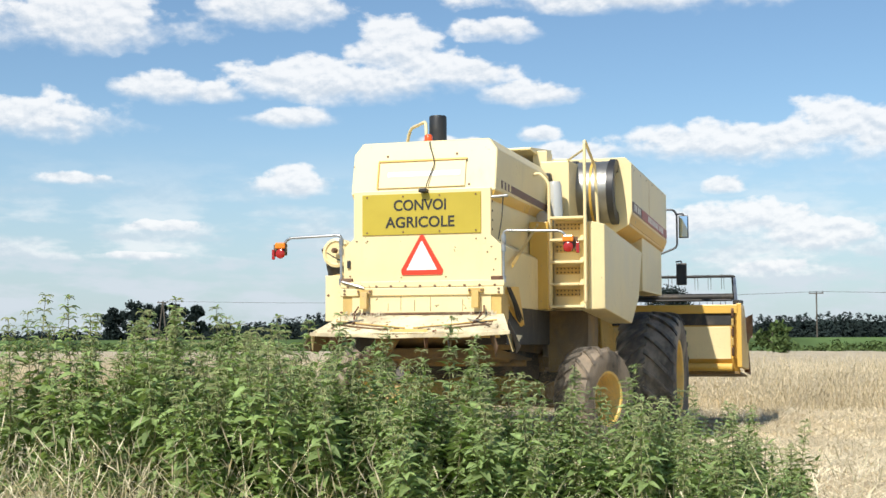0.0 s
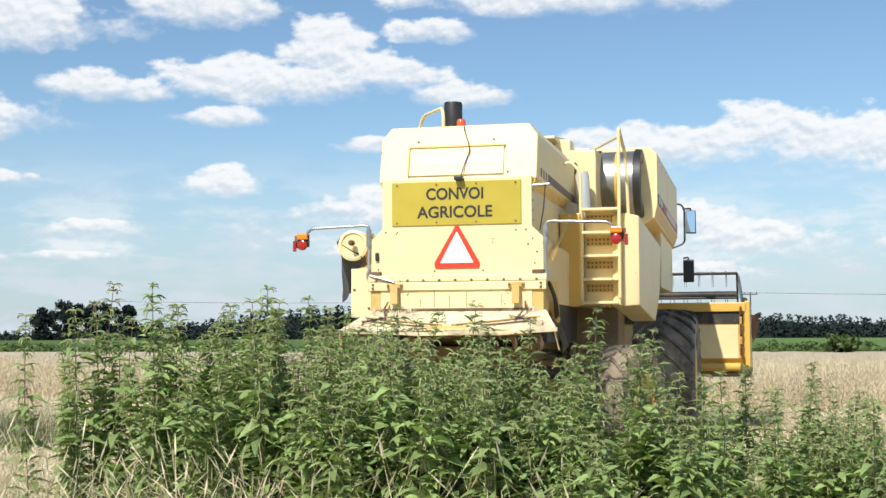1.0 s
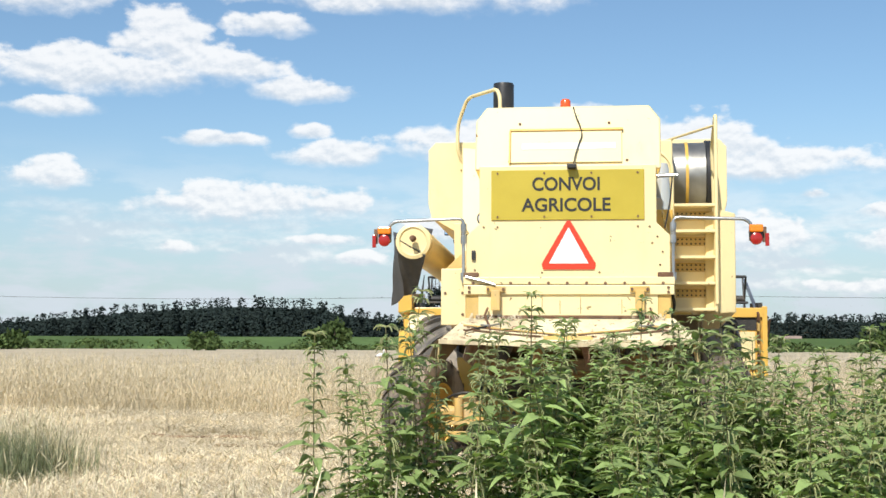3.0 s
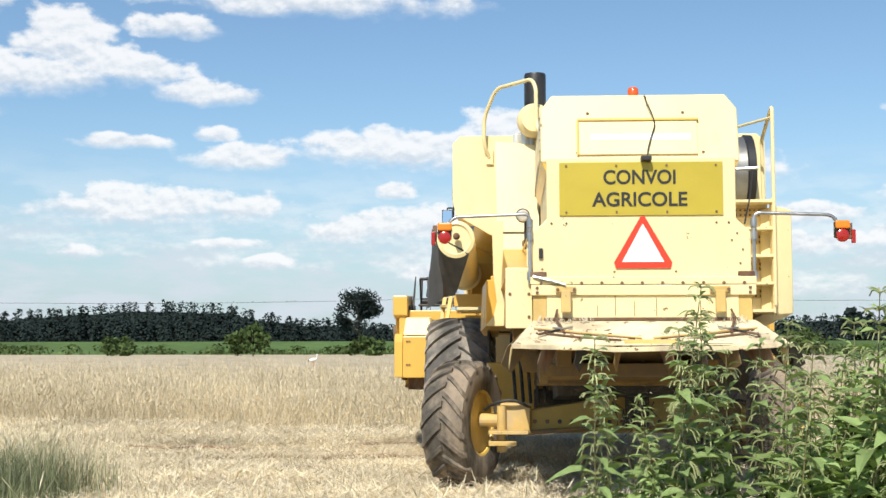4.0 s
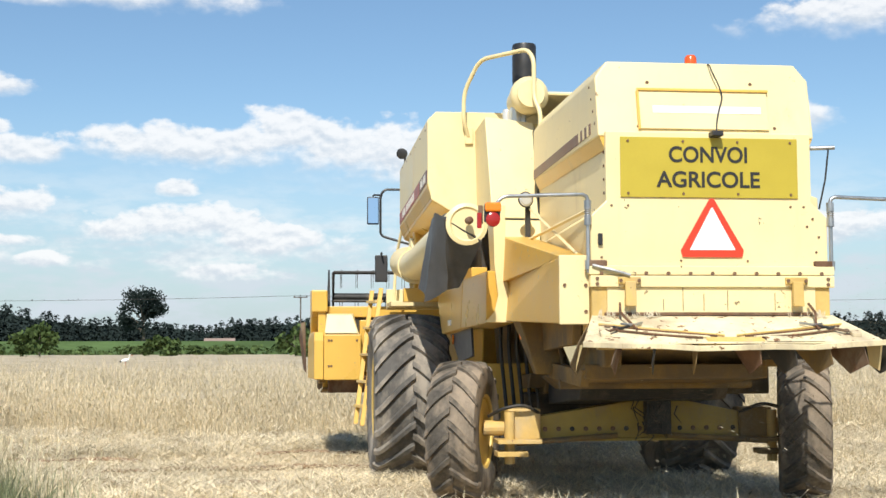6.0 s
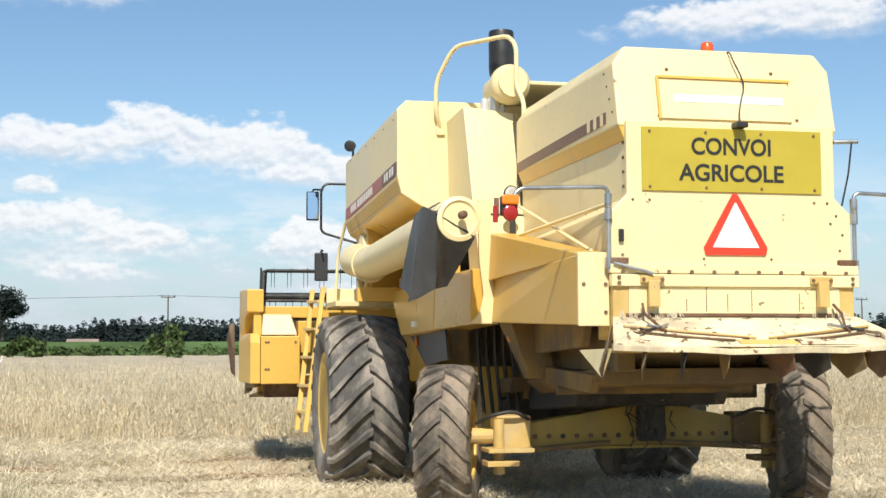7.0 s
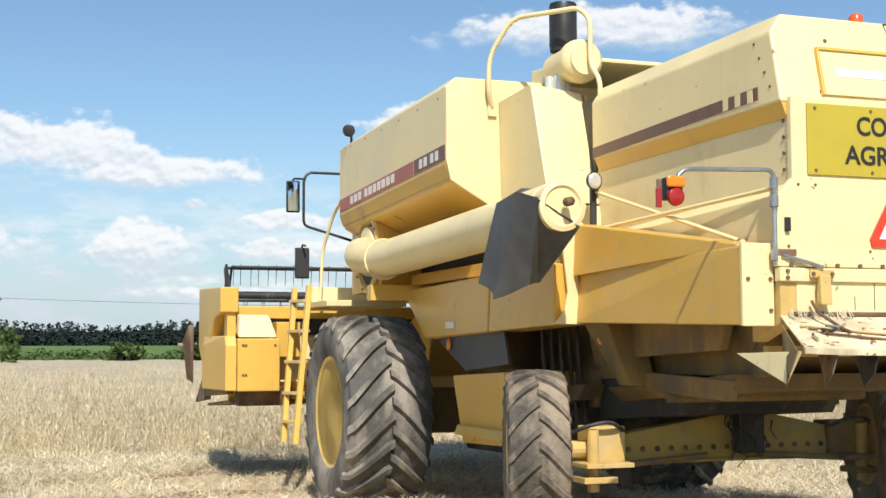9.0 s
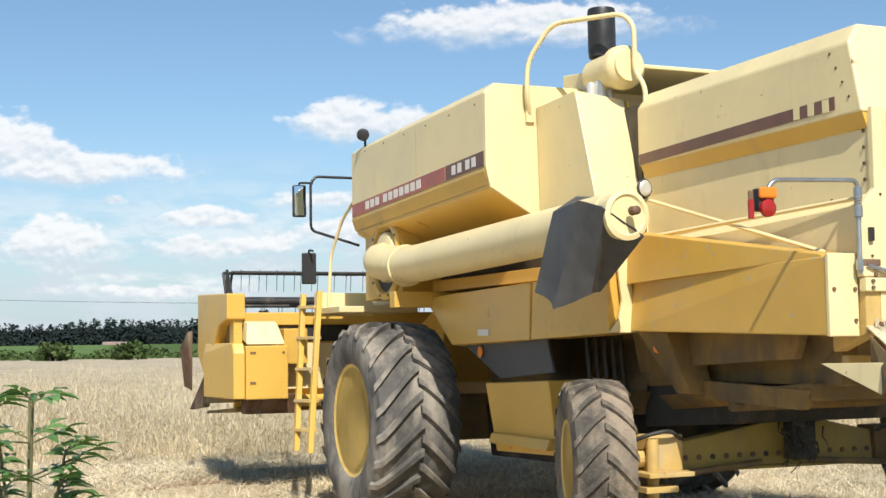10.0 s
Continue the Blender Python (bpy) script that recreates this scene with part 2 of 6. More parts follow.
STRIPE_DARK = material("faded_brown_decal", (0.17, 0.085, 0.06), 0.5, vary=0.2, size=5, grain=120, bump=0.04, chips=(0.7, 0.6, 0.45), chip_amount=0.35)
LETTER = plain("off_white_decal", (0.78, 0.74, 0.66), 0.5)
DRUM = material("brushed_screen_steel", (0.34, 0.33, 0.30), 0.36, 0.75, vary=0.2, size=5, grain=260, bump=0.1)
PLATEGLASS = plain("cab_glass", (0.05, 0.07, 0.07), 0.05)
# dust darker than its own tan: the shade it hangs in is in the colour
DUSTY = material("airborne_dust", (0.26, 0.21, 0.14), 0.9, vary=0.1, size=3, grain=30, bump=0)
STRAW = material("pale_dry_straw", (0.84, 0.73, 0.52), 0.75, vary=0.25, size=0.7, grain=30, bump=0, island=0.55, sheer=0.1)
WHEAT = material("ripe_wheat_stalks", (0.68, 0.57, 0.39), 0.75, vary=0.2, size=0.25, grain=12, bump=0, island=0.4, sheer=0.2)
EARTH = material("stubble_soil_under_straw", (0.52, 0.42, 0.27), 0.95, vary=0.3, size=0.5, grain=40, bump=0.5, dirt=(0.24, 0.17, 0.10), dirt_amount=0.3)
CLODS = material("brown_soil_clods", (0.27, 0.17, 0.10), 0.95, vary=0.35, size=8, grain=60, bump=0.6, island=0.3)
DRYGRASS = material("dry_grass", (0.74, 0.66, 0.46), 0.75, vary=0.25, size=2, grain=30, bump=0, island=0.35, sheer=0.25)
GREYGRASS = material("grey_green_grass", (0.23, 0.26, 0.14), 0.7, vary=0.3, size=3, grain=30, bump=0, island=0.5, sheer=0.25)
NETTLE = material("nettle_leaf_green", (0.34, 0.46, 0.17), 0.5, vary=0.2, size=7, grain=70, bump=0.05, island=0.4, single=0.2, sheer=0.35)
ELDER = material("elder_leaf_green", (0.14, 0.27, 0.085), 0.42, vary=0.2, size=9, grain=80, bump=0.05, single=0.3, sheer=0.3)
STEM = material("nettle_stem", (0.15, 0.14, 0.06), 0.6, vary=0.3, size=8, grain=60, bump=0.05)
SEEDS = material("nettle_seed_tassels", (0.38, 0.41, 0.19), 0.75, vary=0.3, size=8, grain=60, bump=0.05, island=0.35, sheer=0.2)
# bluish near-black: the trees' self-shade and haze are put into the colour
FOREST = material("dark_conifer_wood", (0.027, 0.039, 0.036), 1.0, vary=0.3, size=0.06, grain=1.2, bump=0, island=0.15)
BUSH = material("hedge_foliage", (0.095, 0.14, 0.05), 0.95, vary=0.35, size=0.3, grain=4, bump=0, island=0.5, sheer=0.2)
BARK = material("grey_bark", (0.12, 0.10, 0.08), 0.9, vary=0.3, size=3, grain=30, bump=0.3)
MEADOW = material("far_green_meadow", (0.095, 0.15, 0.052), 0.95, vary=0.35, size=0.05, grain=1.0, bump=0)
PLASTER = material("far_white_wall", (0.75, 0.73, 0.70), 0.8, vary=0.08, size=0.3, grain=4, bump=0)
ROOF = material("far_roof_sheet", (0.30, 0.22, 0.18), 0.8, vary=0.15, size=0.3, grain=4, bump=0)
FEATHER = plain("white_feathers", (0.8, 0.79, 0.76), 0.8)
FEATHER_BLACK = plain("black_feathers", (0.02, 0.02, 0.02), 0.7)
BEAK = plain("red_beak", (0.5, 0.08, 0.03), 0.5)


# ---- mesh tools ----
def part(name, bm, mat, parent=None, label="", smooth=False, kind=""):
    me = bpy.data.meshes.new(name)
    bm.normal_update()
    bm.to_mesh(me)
    bm.free()
    me.materials.append(mat)
    if smooth:
        me.shade_smooth()
        me.set_sharp_from_angle(angle=radians(38))
    ob = new(name, me)
    if parent is not None:
        ob.parent = parent
    return tagged(ob, label, kind=kind)


def solid(bm, bevel=0.0, segments=2):
    bmesh.ops.recalc_face_normals(bm, faces=bm.faces)
    if bevel:
        bmesh.ops.bevel(bm, geom=bm.edges[:], offset=bevel, segments=segments, affect="EDGES", profile=0.5, clamp_overlap=True)
    return bm


def hull(points, bevel=0.008):
    bm = bmesh.new()
    for p in points:
        bm.verts.new(p)
    bmesh.ops.convex_hull(bm, input=bm.verts[:])
    bmesh.ops.dissolve_limit(bm, angle_limit=0.02, verts=bm.verts[:], edges=bm.edges[:])
    return solid(bm, bevel)


def box(x0, x1, y0, y1, z0, z1, bevel=0.008):
    return hull([(x, y, z) for x in (x0, x1) for y in (y0, y1) for z in (z0, z1)], bevel)


def prism(profile, axis, a, b, bevel=0.006):
    """A profile in the other two axes, drawn out along one axis from a to b."""
    bm = bmesh.new()
    order = {"x": lambda u, v, w: (w, u, v), "y": lambda u, v, w: (u, w, v), "z": lambda u, v, w: (u, v, w)}[axis]
    ends = [[bm.verts.new(order(u, v, w)) for u, v in profile] for w in (a, b)]
    bm.faces.new(ends[0]), bm.faces.new(ends[1][::-1])
    for i in range(len(profile)):
        j = (i + 1) % len(profile)
        bm.faces.new((ends[0][i], ends[1][i], ends[1][j], ends[0][j]))
    return solid(bm, bevel)


def rounded(points, radius, steps=5):
    """A polyline with its inner corners rounded."""
    pts = [Vector(p) for p in points]
    out = [pts[0]]
    for a, b, c in zip(pts, pts[1:], pts[2:]):
        d1, d2 = (a - b), (c - b)
        r = min(radius, d1.length * 0.45, d2.length * 0.45)
        p, q = b + d1.normalized() * r, b + d2.normalized() * r
        out += [(1 - t) ** 2 * p + 2 * t * (1 - t) * b + t * t * q for t in (k / steps for k in range(steps + 1))]
    return out + [pts[-1]]


def tube(points, radius, sides=10, taper=1.0, bm=None, round_at=0.0):
    pts = rounded(points, round_at) if round_at else [Vector(p) for p in points]
    bm = bm or bmesh.new()
    side = None
    rings = []
    for i, p in enumerate(pts):
        way = (pts[min(i + 1, len(pts) - 1)] - pts[max(i - 1, 0)]).normalized()
        if side is None:
            side = way.orthogonal().normalized()
        side = (side - way * side.dot(way)).normalized()
        up = way.cross(side)
        r = radius * (1 + (taper - 1) * i / max(1, len(pts) - 1))
        rings.append([bm.verts.new(p + r * (math.cos(a) * side + math.sin(a) * up)) for a in (2 * math.pi * k / sides for k in range(sides))])
    for r1, r2 in zip(rings, rings[1:]):
        for k in range(sides):
            bm.faces.new((r1[k], r1[(k + 1) % sides], r2[(k + 1) % sides], r2[k]))
    bm.faces.new(rings[0][::-1]), bm.faces.new(rings[-1])
    return bm


def lathe(profile, m=None, sides=40):
    """Pairs (along, radius) turned round the x axis, then moved by m; closed at both ends."""
    bm = bmesh.new()
    rings = [[bm.verts.new((x, r * math.cos(2 * math.pi * k / sides), r * math.sin(2 * math.pi * k / sides))) for k in range(sides)] for x, r in profile]
    for r1, r2 in zip(rings, rings[1:]):
        for k in range(sides):
            bm.faces.new((r1[k], r1[(k + 1) % sides], r2[(k + 1) % sides], r2[k]))
    bm.faces.new(rings[0]), bm.faces.new(rings[-1][::-1])
    solid(bm)
    if m:
        bm.transform(m)
    return bm


def rod(p, q, radius, sides=16):
    return tube([p, q], radius, sides)


def bolts(parent, places, normal="y", r=0.012):
    """Bolt heads that share one mesh, as parts of parent."""
    turn = {"y": pose(0, 0, 0, 0, 0, 90), "x": pose(0, 0, 0), "-y": pose(0, 0, 0, 0, 0, -90)}[normal]
    first = None
    for p in places:
        if first is None:
            first = part("bolt", lathe([(-r * 0.5, r), (r * 0.35, r), (r * 0.55, r * 0.6)], turn, 6), RUSTY, parent)
            first.location = p
        else:
            o = new("bolt", first.data)
            o.parent, o.location = parent, p


def thing(name, x=0.0, y=0.0, z=0.0, turn=0.0):
    ob = new(name)
    ob.empty_display_size = 0.2
    ob.matrix_basis = pose(x, y, z, 0, 0, turn)
    return ob


def mesh_from(name, verts, faces, mat):
    me = bpy.data.meshes.new(name)
    me.from_pydata(verts, [], faces)
    me.materials.append(mat)
    return new(name, me)


# ---- ground and field ----
def ground_z(x, y):
    """The ground dips a little under the front of the combine."""
    dip = np.interp(y, (-0.3, 1.0, 2.0, 3.5, 5.5, 7.2, 9, 12, 16), (0, -0.06, -0.075, -0.12, -0.23, -0.22, -0.15, -0.05, 0))
    return dip * np.clip(1.6 - np.abs(np.asarray(x) + 0.3) / 9, 0, 1)


def make_ground():
    bm = bmesh.new()
    xs = [-2500, -400, -60] + [-20 + i * 0.5 for i in range(81)] + [60, 400, 2500]
    ys = [-2500, -400, -60] + [-20 + i * 0.5 for i in range(81)] + [60, 400, 2500]
    grid = [[bm.verts.new((x, y, float(ground_z(x, y)) + (0.025 * noise.noise((x * 0.6, y * 0.6, 0)) if max(abs(x), abs(y)) < 21 else 0.0))) for x in xs] for y in ys]
    for a, b in zip(grid, grid[1:]):
        for i in range(len(xs) - 1):
            bm.faces.new((a[i], a[i + 1], b[i + 1], b[i]))
    bare = bmesh.new()
    for x, y, a, b in ((-3.9, 6.5, 1.1, 0.13), (-2.9, 6.7, 0.7, 0.10), (-4.9, 5.2, 0.7, 0.10), (-3.3, 4.5, 0.3, 0.10), (-5.6, 7.6, 0.8, 0.14), (-2.6, 8.2, 0.8, 0.15), (-6.6, 4.2, 0.5, 0.1)):
        # a row of low clods
        for k in range(26):
            px, py = x + a * (-1 + 2 * k / 25), y + b * 0.7 * noise.noise((k * 0.7, x, 0)) - 0.1 * math.sin((x + a * (-1 + 2 * k / 25)) * 5)
            r = 0.05 + 0.05 * abs(noise.noise((k * 1.3, y, 4)))
            bmesh.ops.create_icosphere(bare, subdivisions=1, radius=r, matrix=Matrix.Translation((px, py, float(ground_z(px, py)) + 0.01)) @ Matrix.Diagonal((1.5, 1.1, 0.45, 1)))
    tagged(part("soil_clods", bare, CLODS), "torn-up brown soil clods between the straw", "soil", kind="stuff")
    return tagged(part("ground", bm, EARTH, smooth=True), "pale stubble ground under cut straw", "ground", kind="structure")


def blades(name, bases, lengths, leans, widths, mat, curve=0.0, heads=0.0, seed=1):
    """Thin blades: each rises from its base, leans over, and may carry an ear at the tip."""
    rng = np.random.default_rng(seed)
    n = len(bases)
    turn = rng.uniform(0, 2 * np.pi, n)
    face = turn + rng.uniform(-1.2, 1.2, n) + np.pi / 2
    lean_way = np.stack([np.cos(turn), np.sin(turn), np.zeros(n)], 1)
    flat = np.stack([np.cos(face), np.sin(face), np.zeros(n)], 1) * widths[:, None] * 0.5
    up = np.array([0, 0, 1.0])
    mid = bases + (up * np.cos(leans * 0.6)[:, None] + lean_way * np.sin(leans * 0.6)[:, None]) * (lengths * 0.55)[:, None]
    tipdir = up * np.cos(leans * (1 + curve))[:, None] + lean_way * np.sin(leans * (1 + curve))[:, None]
    tip = mid + tipdir * (lengths * 0.45)[:, None]
    verts = [bases - flat, bases + flat, mid + flat * 0.8, mid - flat * 0.8, tip]
    k = np.arange(n) * 5
    quads, tris = np.stack([k, k + 1, k + 2, k + 3], 1), np.stack([k + 3, k + 2, k + 4], 1)
    v = np.stack(verts, 1).reshape(-1, 3)
    faces = quads.tolist() + tris.tolist()
    if heads:
        w = flat / widths[:, None] * heads * 2
        low, far = mid + (tip - mid) * 0.7, tip + tipdir * heads * 5
        m2 = (low + far) / 2
        hv = np.stack([low, m2 + w * 0.5, far, m2 - w * 0.5], 1).reshape(-1, 3)
        q = len(v) + np.arange(n) * 4
        faces += np.stack([q, q + 1, q + 2, q + 3], 1).tolist()
        v = np.concatenate([v, hv])
    return mesh_from(name, v.tolist(), faces, mat)


def scatter(n, x0, x1, y0, y1, seed):
    rng = np.random.default_rng(seed)
    p = np.stack([rng.uniform(x0, x1, n), rng.uniform(y0, y1, n), np.zeros(n)], 1)
    p[:, 2] = ground_z(p[:, 0], p[:, 1])
    return p, rng


def clear(p):
    """False where wheels have pressed the stubble flat."""
    flat = np.zeros(len(p), bool)
    for x0, x1, y0, y1 in ((-1.95, -0.9, 0.2, 2.6), (0.85, 1.75, 0.2, 2.6), (-2.2, -1.2, 2.6, 6.6), (1.0, 2.1, 2.6, 6.6)):
        flat |= (p[:, 0] > x0) & (p[:, 0] < x1) & (p[:, 1] > y0) & (p[:, 1] < y1)
    return ~flat


def torn(p):
    """True where the soil lies bare in short streaks."""
    bare = np.zeros(len(p), bool)
    for x, y, a, b in ((-3.9, 6.5, 1.1, 0.13), (-2.9, 6.7, 0.7, 0.10), (-4.9, 5.2, 0.7, 0.10), (-3.3, 4.5, 0.3, 0.10), (-5.6, 7.6, 0.8, 0.14), (-2.6, 8.2, 0.8, 0.15), (-6.6, 4.2, 0.5, 0.1)):
        bare |= ((p[:, 0] - x) / a) ** 2 + ((p[:, 1] - y + 0.1 * np.sin(p[:, 0] * 5)) / b) ** 2 < 1
    return bare


def crop_edge(x):
    """Where the standing wheat begins."""
    return 11.4 + 0.4 * np.sin(x * 0.55) + 0.25 * np.sin(x * 1.7 + 1) + 0.12 * np.sin(x * 5.3)


def straw_drift(p):
    """Height of the low uneven drifts in which the straw lies."""
    x, y = p[:, 0], p[:, 1]
    h = np.sin(y * 3.1 + 0.9 * np.sin(x * 0.8)) + 0.8 * np.sin(x * 2.3 + y * 1.4) + 0.7 * np.sin(x * 5.1 - y * 4.3 + 2) + 0.5 * np.sin(x * 9.7 + y * 7.9)
    return np.clip(h, 0, 3) * 0.028


def make_field():
    # short cut stubs in drilled rows
    p, rng = scatter(60000, -13, 7, -4, 13, 3)
    p[:, 0] = np.round(p[:, 0] / 0.125) * 0.125 + rng.normal(0, 0.02, len(p))
    p = p[clear(p) & ~torn(p)]
    n = len(p)
    tagged(blades("stubble", p, rng.uniform(0.04, 0.14, n), rng.uniform(0.1, 0.9, n), rng.uniform(0.003, 0.006, n), STRAW, seed=4),
           "short pale cut wheat stubble", "stubble", kind="stuff")
    # loose straw that lies flat, thicker in low drifts
    p, rng = scatter(240000, -13.5, 7, -4, 12.5, 5)
    drift = straw_drift(p)
    p[:, 2] += rng.uniform(0.003, 0.02, len(p)) + drift * rng.uniform(0, 1, len(p))
    p = p[(clear(p) | (rng.random(len(p)) < 0.85)) & (~torn(p) | (rng.random(len(p)) < 0.15)) & (rng.random(len(p)) < 0.85 + 6 * drift)]
    n = len(p)
    tagged(blades("loose_straw", p, rng.uniform(0.07, 0.30, n), rng.uniform(1.8, 2.5, n), rng.uniform(0.0045, 0.009, n), STRAW, curve=-0.34, seed=6),
           "loose threshed straw lying on the stubble", "straw", kind="stuff")
    # low heaps of straw where the soil was torn up
    rng = np.random.default_rng(7)
    spots = np.array([(-4.4, 8.0), (-3.4, 8.6), (-5.6, 8.4), (-2.6, 9.2), (-6.5, 9.6), (-3.9, 6.2), (-0.35, 1.0), (-6.4, 6.0), (-7.5, 7.4), (-2.0, 4.0), (3.4, 7.4), (2.9, 5.2), (-8.2, 4.6), (-5.0, 4.4)])
    c = spots[rng.integers(0, len(spots), 16000)] + rng.normal(0, 1, (16000, 2)) * (0.5, 0.16)
    heap = np.concatenate([c, (ground_z(c[:, 0], c[:, 1]) + rng.uniform(0.01, 0.13, 16000) ** 1.2)[:, None]], 1)
    tagged(blades("straw_heap", heap, rng.uniform(0.06, 0.26, 16000), rng.uniform(1.7, 2.6, 16000), rng.uniform(0.003, 0.007, 16000), STRAW, curve=-0.3, seed=17),
           "low heaps of loose straw on the stubble", "straw", kind="stuff")
    # standing crop: dense near the edge, thinner with distance
    d = rng.exponential(17, 150000)
    d[:34000] = rng.uniform(-0.6, 3.0, 34000)
    keep = d < 110
    x = rng.uniform(-1, 1, 150000) * (16 + d * 0.75)
    p = np.stack([x, crop_edge(x) + d, np.zeros_like(x)], 1)[keep]
    p[:, 2] = ground_z(p[:, 0], p[:, 1])
    n = len(p)
    wide = rng.uniform(0.006, 0.011, n) * (1 + (p[:, 1] - 11) * 0.05)
    tagged(blades("standing_wheat", p, rng.uniform(0.34, 0.62, n) * np.interp(p[:, 1] - crop_edge(p[:, 0]), (-0.3, 2.6), (0.45, 1.0)), rng.uniform(0.1, 1.0, n), wide, WHEAT, curve=0.5, heads=0.012, seed=8),
           "ripe pale standing wheat with drooping ears", "wheat", kind="stuff")
    # the closed body of the crop below the ears
    bm = bmesh.new()
    xs = [-260, -120, -60] + [-30 + i * 0.75 for i in range(81)] + [60, 120, 260]
    ds = [0.25, 0.32, 0.5, 0.8, 1.2, 2, 3, 4.5, 6.5, 9, 13, 18, 26, 40, 60, 90, 130]
    rows = []
    for k, d in enumerate(ds):
        row = []
        for x in xs:
            h = float(np.interp(d, (0.25, 0.5, 2.6), (-0.03, 0.04, 0.30))) + float(np.interp(d, (0.25, 2.0), (0.1, 1.0))) * (0.09 * noise.noise((x * 0.7, d * 0.6, 0)) + 0.05 * noise.noise((x * 2.1, d * 2.0, 3)))
            row.append(bm.verts.new((x, float(crop_edge(x)) + d, h + float(ground_z(x, float(crop_edge(x)) + d)))))
        rows.append(row)
    for a, b in zip(rows, rows[1:]):
        for i in range(len(xs) - 1):
            bm.faces.new((a[i], a[i + 1], b[i + 1], b[i]))
    tagged(part("wheat_field", bm, WHEAT, smooth=True), "wide field of ripe pale wheat", "field", kind="structure")


def make_distance():
    # green meadow strip behind the wheat
    bm = bmesh.new()
    for x0, x1, y, h in ((-420, 420, 146, 1.9),):
        vs = [bm.verts.new(c) for c in ((x0, y, 0), (x1, y, 0), (x1, y + 12, h), (x0, y + 12, h), (x1, y + 250, h + 0.3), (x0, y + 250, h + 0.3))]
        bm.faces.new((vs[0], vs[1], vs[2], vs[3])), bm.faces.new((vs[3], vs[2], vs[4], vs[5]))
    tagged(part("meadow", bm, MEADOW), "green meadow strip beyond the wheat", "meadow", kind="structure")
    # hedge and weeds along the field margin
    rng = random.Random(9)
    clump_mass("field_hedge", [(rng.uniform(-260, 260), rng.uniform(140, 152), rng.uniform(0.1, 0.4), rng.uniform(0.5, 1.3), 5.0) for _ in range(420)], BUSH, 70, 0.28, 10,
               "green weedy hedge along the far field margin", "hedge")
    # dark wood on the skyline, its height by the bearing
    bearing = (-50, -37, -34, -28, -25.5, -22, -18.2, -14.8, -13.5, -11.4, -9.5, -5.8, -5.0, -1.6, 0, 2.7, 6.2, 8.0, 10.8, 20, 50)
    tops = (6, 5.4, 6.0, 8.5, 10.0, 13.0, 14.5, 13.6, 11.0, 9.0, 8.6, 6.2, 9.0, 9.4, 8.6, 8.0, 9.4, 9.2, 9.8, 10.5, 10)
    crowns = []
    for i in range(700):
        az = -46 + 92 * i / 699
        x = 400 * math.tan(radians(az))
        base = 1.08 * np.interp(az, bearing, tops) + 0.9 * noise.noise((x * 0.06, 3, 5))
        for k in range(3):
            crowns.append((x + rng.uniform(-1.5, 1.5), 400 + rng.uniform(-9, 9) + k * 4, 0.3, max(3.0, base * (1 - 0.22 * (2 - k)) + rng.uniform(-0.5, 0.6)), 5.5))
    # dark sheet behind the crowns stands in for the shade inside the wood
    bm = bmesh.new()
    low, top = [], []
    for i in range(460):
        az = -46 + 92 * i / 459
        x = 412 * math.tan(radians(az))
        low.append(bm.verts.new((x, 412, 0)))
        top.append(bm.verts.new((x, 416, float(np.interp(az, bearing, tops)) * 0.9 + 0.7 * noise.noise((x * 0.08, 1, 2)))))
    for i in range(459):
        bm.faces.new((low[i], low[i + 1], top[i + 1], top[i]))
    tagged(part("wood_backdrop", bm, FOREST), "dark inside of the far wood", "wood", kind="structure")
    clump_mass("far_wood", crowns, FOREST, 120, 0.5, 11, "dark mixed wood on the skyline", "wood")
    make_far_things()


def make_tree(name, x, y, height, width, trunk, seed, label, leafmat, leaves=1500, size=0.45, lobes=9):
    """A lone tree: tapered trunk, limbs, and a crown of many small leaves in uneven clumps."""
    rng = random.Random(seed)
    t = tagged(thing(name, x, y, 0), label, "tree")
    bm = tube([(0, 0, 0), (0.02 * height, 0, trunk), (-0.02 * height, 0, height * 0.55), (0, 0, height * 0.85)], 0.032 * height, 8, 0.25, round_at=1.0)
    cores = []
    for k in range(lobes):
        a = rng.uniform(0, 2 * math.pi)
        f = rng.uniform(0, 1)
        r = width * 0.5 * rng.uniform(0.3, 0.9) * (1 - 1.6 * (f - 0.4) ** 2)
        p = Vector((r * math.cos(a), r * math.sin(a), trunk + (height - trunk) * (0.12 + 0.8 * f)))
        cores.append((p, width * rng.uniform(0.14, 0.24)))
        tube([(0, 0, p.z * 0.7), p * 0.6 + Vector((0, 0, p.z * 0.34)), p], 0.012 * height, 5, 0.3, bm)
    part("trunk", bm, BARK, t)
    g = np.random.default_rng(seed)
    verts, faces = [], []
    for k in range(leaves):
        c, r = cores[k % len(cores)]
        d = g.normal(size=3)
        d /= np.linalg.norm(d)
        p = np.array(c) + d * r * g.uniform(0.3, 1.15) * np.array([1, 1, 0.75])
        u, w = g.normal(size=3), g.normal(size=3)
        u /= np.linalg.norm(u)
        w = np.cross(u, w)
        w /= np.linalg.norm(w)
        n0 = len(verts)
        verts += [(p - u * size).tolist(), (p + w * size * 0.6).tolist(), (p + u * size).tolist(), (p - w * size * 0.6).tolist()]
        faces.append((n0, n0 + 1, n0 + 2, n0 + 3))
    crown = mesh_from("crown", verts, faces, leafmat)
    crown.parent = t
    return t


